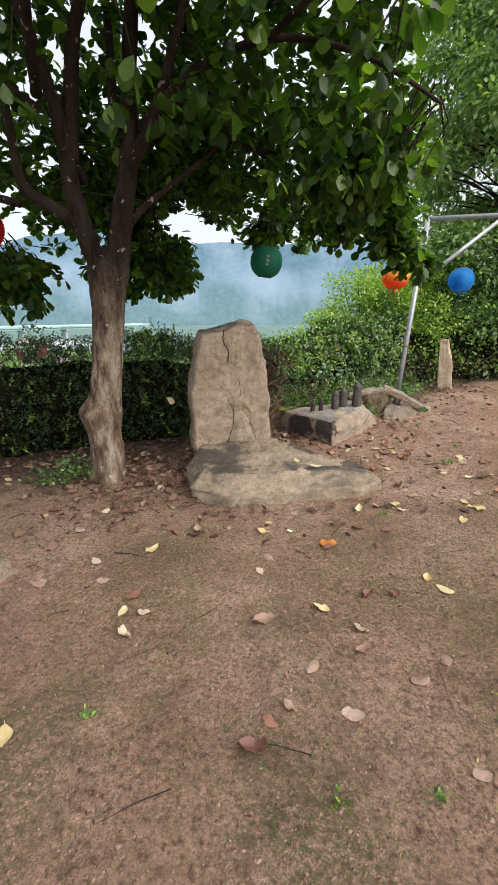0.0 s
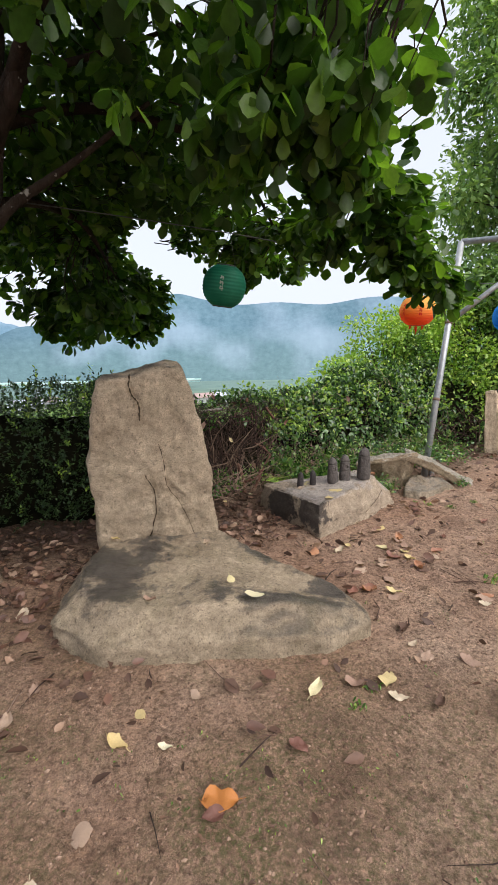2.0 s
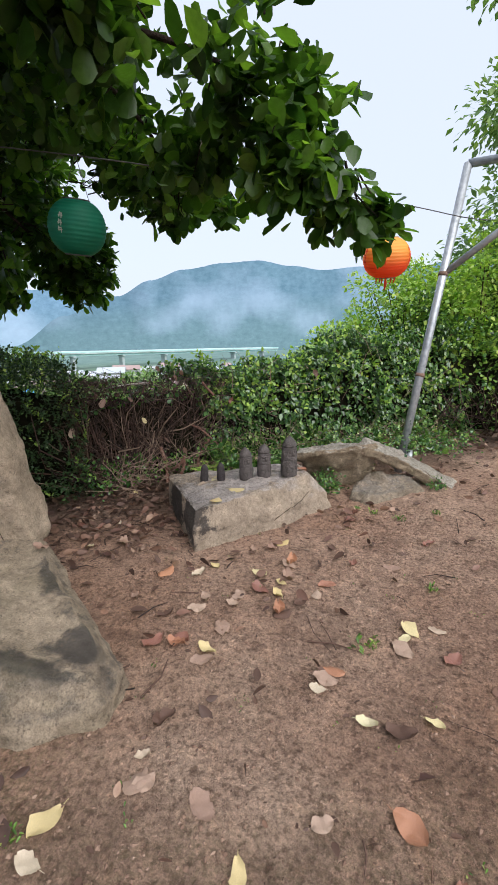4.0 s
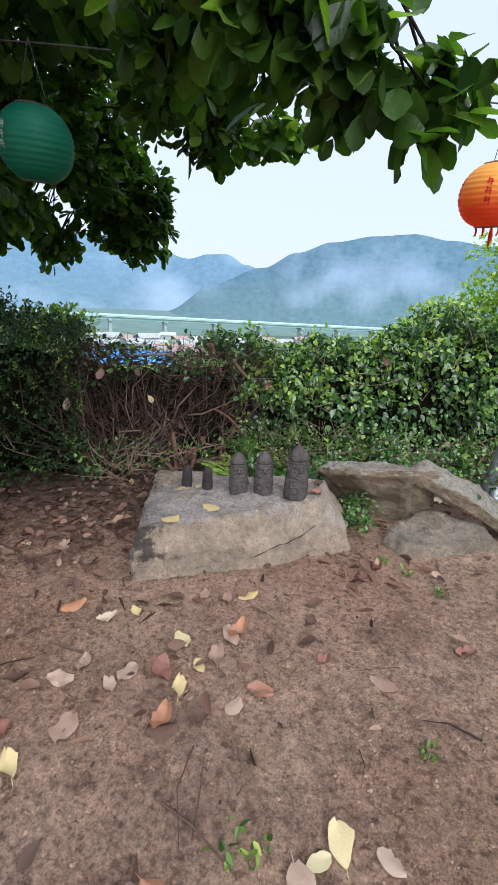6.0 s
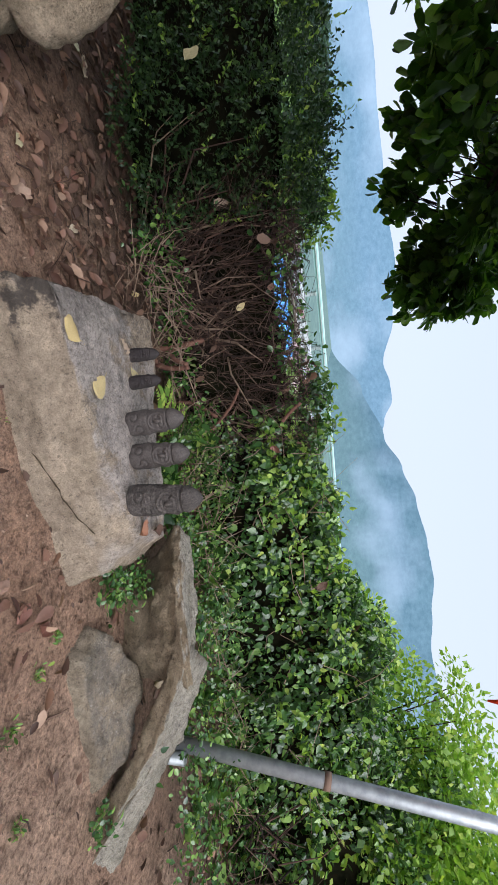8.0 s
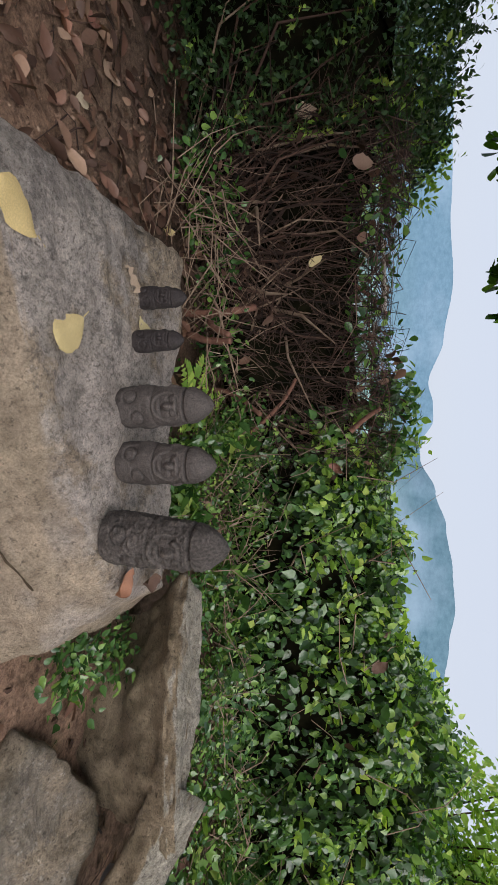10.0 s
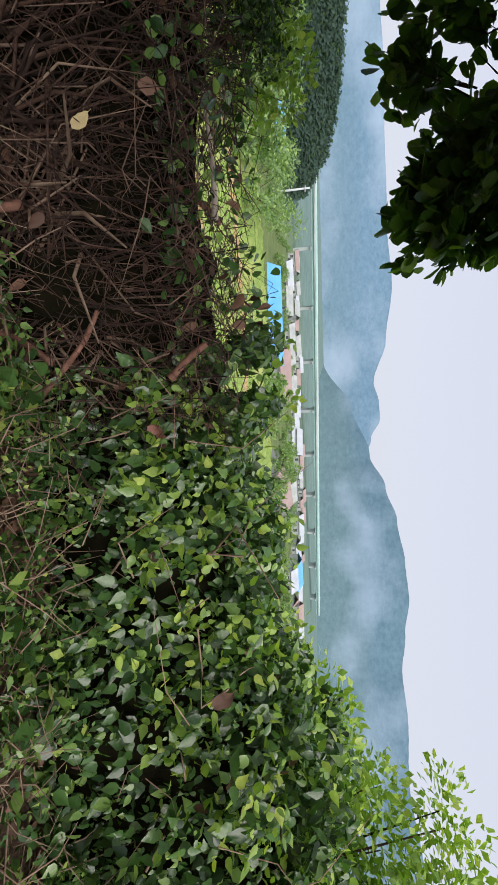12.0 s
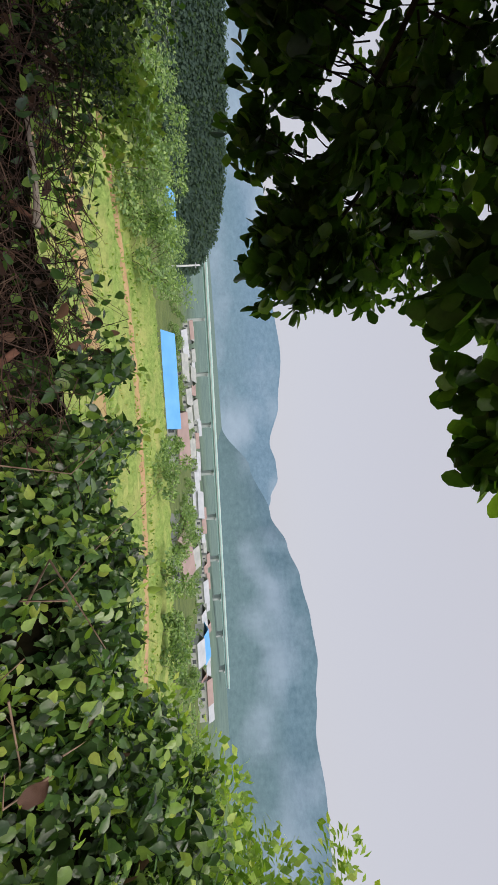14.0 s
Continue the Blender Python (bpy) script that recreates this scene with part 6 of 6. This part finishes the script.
def build_litter():
    r = np.random.default_rng(8)
    # a carpet of old leaves under the tree and along the hedge foot
    pos, way = [], []
    while len(pos) < 3400:
        x, y = r.uniform(-3.2, 4.2), r.uniform(2.6, 8.4)
        d = past_hedge(x, y)
        if d > 0.1 or r.random() > math.exp(d / 0.50) + 0.025 + 0.60 * math.exp(-((x + 0.95) ** 2 + (y - 4.1) ** 2) / 0.55) + 0.25 * math.exp(-((x - 1.85) ** 2 + (y - 5.55) ** 2) / 0.03) + 0.5 * math.exp(-((x - 0.3) ** 2 + (y - 5.2) ** 2) / 0.25):
            continue
        pos.append((x, y, terrace(x, y) + 0.006 + r.uniform(0, 0.03)))
        a = r.uniform(0, 6.283)
        way.append((math.cos(a), math.sin(a), r.normal() * 0.25))
    ob = leaves("leaf_litter", pos, way, 0.02 + 0.065 * r.random(len(pos)) ** 1.4, M_DRY, wide=0.9, flat=1.1)
    tagged(ob, "carpet of old brown leaves along the hedge foot", "leaf litter", kind="stuff")
    pos, way = [], []
    while len(pos) < 720:
        x, y = r.uniform(-3.0, 3.4), r.uniform(2.7, 8.0)
        d = past_hedge(x, y)
        if d > 0.05 or (-0.5 < x < 1.1 and 3.25 < y < 4.45) or r.random() > 0.45 * math.exp(d / 0.38) + 0.02 + 0.75 * math.exp(-((x + 1.0) ** 2 + (y - 3.75) ** 2) / 0.40) + 0.9 * math.exp(-((x - 1.87) ** 2 + (y - 5.55) ** 2) / 0.02) + 0.5 * math.exp(-((x - 0.3) ** 2 + (y - 5.1) ** 2) / 0.3):
            continue
        pos.append((x, y, terrace(x, y) + 0.012 + r.uniform(0, 0.025)))
        a = r.uniform(0, 6.283)
        way.append((math.cos(a), math.sin(a), r.normal() * 0.30))
    litter = make_leaf("russet_litter_leaf", (0.075, 0.036, 0.028), (0.19, 0.100, 0.073), (0.38, 0.25, 0.18), 0.5, 0.1)
    tagged(leaves("russet_litter", pos, way, 0.04 + 0.05 * r.random(len(pos)), litter, wide=0.95, flat=0.55), "russet and tan fallen leaves heaped by the hedge and trunk", "leaf litter", kind="stuff")
    ends = []
    for k in range(1900):
        x, y = r.uniform(-2.4, 3.4), r.uniform(1.0, 7.6)
        d = past_hedge(x, y)
        if d > 0 or r.random() > math.exp(d / 0.7) + 0.06:
            continue
        a, ln = r.uniform(0, 6.283), r.uniform(0.05, 0.30)
        z = terrace(x, y) + 0.006
        b = (x + ln * math.cos(a), y + ln * math.sin(a), terrace(x + ln * math.cos(a), y + ln * math.sin(a)) + 0.008)
        ends.append(((x, y, z), ((x + b[0]) / 2 + r.normal() * 0.012, (y + b[1]) / 2 + r.normal() * 0.012, z + 0.012), b, r.uniform(0.0015, 0.0045)))
    tagged(sticks("twig_litter", ends, M_TWIG), "thin brown fallen twigs scattered on the earth", "twigs", kind="stuff")
    # grit and crumbs of soil
    n = 40000
    x, y = r.uniform(-2.0, 3.0, n), 0.8 + 4.9 * r.random(n) ** 1.25
    clump = np.array([fbm((a, b, 5), 3.0, 3) for a, b in zip(x, y)]) + r.normal(size=n) * 0.2 > -0.05
    x, y = x[clump], y[clump]
    n = len(x)
    octa = np.array([(1, 0, 0), (-1, 0, 0), (0, 1, 0), (0, -1, 0), (0, 0, 1), (0, 0, -0.6)])
    tri = [(0, 2, 4), (2, 1, 4), (1, 3, 4), (3, 0, 4)]
    verts, faces = [], []
    for i in range(n):
        s = 0.0022 + 0.0065 * r.random() ** 2.5
        c, q = math.cos(i), math.sin(i)
        z = terrace(x[i], y[i])
        k = len(verts)
        sx, sy = s * r.uniform(0.8, 1.6), s * r.uniform(0.7, 1.3)
        for p in octa[:5]:
            verts.append((x[i] + p[0] * sx * c - p[1] * sy * q, y[i] + p[0] * sx * q + p[1] * sy * c, z + p[2] * s * 0.8))
        faces += [(k + a, k + b, k + e) for a, b, e in tri]
    crumbs, sides = [], []
    for i in range(7500):
        px, py, q = r.uniform(-1.9, 3.0), 0.8 + 5.2 * r.random() ** 1.1, 0.005 + 0.011 * r.random() ** 2.2
        if fbm((px, py, 2), 2.2, 3) + r.normal() * 0.25 < 0:
            continue
        z, k = terrace(px, py), len(crumbs)
        for p in octa[:5]:
            crumbs.append((px + p[0] * q * r.uniform(0.7, 1.5), py + p[1] * q * r.uniform(0.7, 1.4), z + p[2] * q * 0.65))
        sides += [(k + a, k + b, k + e) for a, b, e in tri]
    tagged(raw("soil_crumbs", crumbs, sides, M_DIRT, None, "", True), "rough crumbs and clods of brown soil", "soil", kind="stuff")
    g = Nodes("soil_grit")
    mat = g.done(g.ramp(g.geo.outputs["Random Per Island"], (0.0, (0.12, 0.068, 0.046)), (0.7, (0.19, 0.118, 0.083)), (1.0, (0.27, 0.180, 0.130))), 0.9)
    tagged(raw("soil_grit", verts, faces, mat), "crumbs of soil and small grit on the ground", "grit", kind="stuff")
    # torn bits of old leaves trodden into the earth
    m = 3600
    bx, by = r.uniform(-2.2, 3.0, m), 0.9 + 5.2 * r.random(m)
    keep = (np.array([fbm((a, b, 9), 1.6, 3) for a, b in zip(bx, by)]) + r.normal(size=m) * 0.25 > -0.05) & ~((bx > -0.5) & (bx < 1.1) & (by > 3.3) & (by < 4.4))
    pos = [(a, b, terrace(a, b) + 0.003) for a, b in zip(bx[keep], by[keep])]
    m = len(pos)
    way = np.column_stack([r.normal(size=m), r.normal(size=m), r.normal(size=m) * 0.12])
    tagged(leaves("leaf_fragments", pos, way, 0.008 + 0.022 * r.random(m) ** 2, M_DRY, wide=0.9, flat=0.5), "small torn bits of brown leaves on the earth", "leaf litter", kind="stuff")
    # moss and small weeds
    pos, way, size = [], [], []
    for k in range(420):
        x, y = (r.uniform(-1.5, 1.8), r.uniform(0.7, 2.9)) if k < 390 else (r.uniform(0.8, 2.6), r.uniform(3.0, 5.4))
        if k < 12:
            x, y = [(0.98, 1.28), (0.62, 1.05), (1.10, 3.18), (1.02, 3.06), (2.01, 4.22), (-0.62, 1.35), (2.02, 5.66), (1.88, 5.70), (2.2, 5.60), (2.45, 5.75), (0.3, 1.02), (2.32, 4.75)][k]
        if -0.5 < x < 1.15 and 3.3 < y < 4.5:
            continue
        blades = 26 if k < 12 else int(r.integers(3, 9))
        spread = 0.018 if k < 12 else 0.02
        if k == 4:
            spread = 0.035
        for j in range(blades):
            pos.append((x + r.normal() * spread, y + r.normal() * spread, terrace(x, y) + 0.002))
            way.append((r.normal() * 0.6, r.normal() * 0.6, 0.7))
            size.append(r.uniform(0.020, 0.045) if k == 4 else r.uniform(0.012, 0.032) if k < 12 else r.uniform(0.006, 0.015))
    tagged(leaves("weed_tufts", pos, way, size, M_MIDLEAF, wide=0.7), "small bright green weeds sprouting from the earth", "weeds", kind="stuff")
    # plants between the rocks and at the tree's foot
    pos, way, size = [], [], []
    for cx, cy, cz, rad, m in [(1.66, 5.90, 0.08, 0.09, 260), (1.60, 6.02, 0.12, 0.08, 160), (-1.55, 3.75, 0.06, 0.16, 420), (-1.75, 3.65, 0.05, 0.14, 260), (2.50, 6.20, 0.06, 0.06, 70), (1.42, 6.22, 0.22, 0.12, 260), (1.75, 6.5, 0.3, 0.2, 420), (2.3, 6.6, 0.25, 0.25, 420), (1.2, 6.3, 0.15, 0.15, 260), (2.7, 6.9, 0.2, 0.2, 200)]:
        for j in range(m):
            d = r.normal(size=3) * rad * 0.6
            pos.append((cx + d[0], cy + d[1], max(0.02, cz + abs(d[2]))))
            way.append((r.normal(), r.normal(), 0.6))
            size.append(r.uniform(0.015, 0.036))
    tagged(leaves("low_plants", pos, way, size, M_VINE, VINE_SHAPE), "low leafy weeds growing between the rocks", "weeds", kind="stuff")


build_litter()


def build_stubs():
    """Sawn stems and loose sticks in the bare part of the hedge."""
    gap = bpy.data.objects["bare_hedge_gap"]
    for pts, r0 in [([(0.22, 5.92, 0.0), (0.20, 5.95, 0.18), (0.14, 5.98, 0.34)], 0.020), ([(0.28, 5.98, 0.02), (0.36, 5.96, 0.16), (0.38, 5.95, 0.28)], 0.018), ([(0.20, 5.95, 0.14), (0.34, 5.90, 0.20), (0.42, 5.88, 0.30)], 0.015),
                    ([(0.42, 6.26, 0.0), (0.36, 6.30, 0.15), (0.46, 6.36, 0.34)], 0.015), ([(0.50, 6.42, 0.76), (0.46, 6.38, 0.82), (0.42, 6.35, 0.89)], 0.013),
                    ([(-0.06, 6.05, 0.76), (-0.10, 6.20, 0.87), (-0.05, 6.22, 0.90)], 0.010), ([(0.55, 6.5, 0.2), (0.40, 6.36, 0.42), (0.30, 6.28, 0.5)], 0.011)]:
        bm = bmesh.new()
        tube(bm, smooth_path(pts, 14), [r0 * (1 - 0.25 * i / 13) for i in range(14)], 10, 0.25, 25)
        part("sawn_stem", bm, M_STUB, gap)


bm = bmesh.new()
tube(bm, smooth_path([(-0.05, 6.20, 0.89), (-0.2, 6.1, 0.885), (-0.42, 5.92, 0.86)], 12), [0.014, 0.013, 0.012, 0.011, 0.010, 0.010, 0.009, 0.009, 0.008, 0.008, 0.007, 0.006], 10, 0.2, 30)
tagged(part("cut_branch", bm, make_plain("weathered_wood", (0.30, 0.25, 0.21), (0.46, 0.40, 0.35), 30, 0.9)), "pale weathered cut branch lying on the bare hedge", "branch")
M_STUB = make_plain("reddish_stem_bark", (0.10, 0.045, 0.032), (0.24, 0.12, 0.085), 30, 0.9, 0.0, 0.006)
build_stubs()


def build_fern(x, y, z, turn, fronds, size, seed):
    """A low fern: each frond a bent rib with paired leaflets."""
    r = np.random.default_rng(seed)
    fern = empty("fern", "small pale green fern at the foot of the hedge", "fern", "", (x, y, z))
    for k in range(fronds):
        a = radians(turn + 360 * k / fronds + r.uniform(-18, 18))
        ln = size * r.uniform(0.8, 1.15)
        pos, way, big = [], [], []
        for j in range(22):
            u = (j // 2 + 1) / 12
            h = ln * (0.75 * u - 0.45 * u * u)
            pos.append((ln * u * math.cos(a), ln * u * math.sin(a), h))
            s = 1 if j % 2 else -1
            way.append((math.cos(a) * 0.45 - s * math.sin(a), math.sin(a) * 0.45 + s * math.cos(a), 0.05))
            big.append(ln * 0.30 * math.sin(math.pi * (0.12 + 0.83 * u)) + 0.008)
        leaves("frond", pos, way, big, M_LIGHTLEAF, SMALL_SHAPE, SMALL_FACES, fern, wide=0.8)


build_fern(0.62, 6.08, 0.08, 200, 5, 0.20, 1)
build_fern(0.52, 6.20, 0.10, 150, 4, 0.16, 2)
M_SCRAP = make_plain("blue_plastic", (0.05, 0.10, 0.52), (0.09, 0.18, 0.66), 30, 0.35)
for x, y, turn in [(1.14, 6.24, 20), (1.27, 6.60, 70)]:
    bm = bmesh.new()
    g = bmesh.ops.create_grid(bm, x_segments=5, y_segments=3, size=0.5)
    for v in bm.verts:
        v.co = Vector((v.co.x * 0.045, v.co.y * 0.028, 0.010 * fbm((v.co.x, v.co.y, turn), 2.5, 3) + 0.02 * v.co.x ** 2))
    bmesh.ops.solidify(bm, geom=bm.faces[:], thickness=0.0012)
    ob = part("plastic_scrap", bm, M_SCRAP)
    ob.matrix_world = pose(x, y, terrace(x, y) + 0.014, 8, 4, turn)
    tagged(ob, "crumpled scrap of blue plastic among the weeds", "litter", "scraps of plastic")
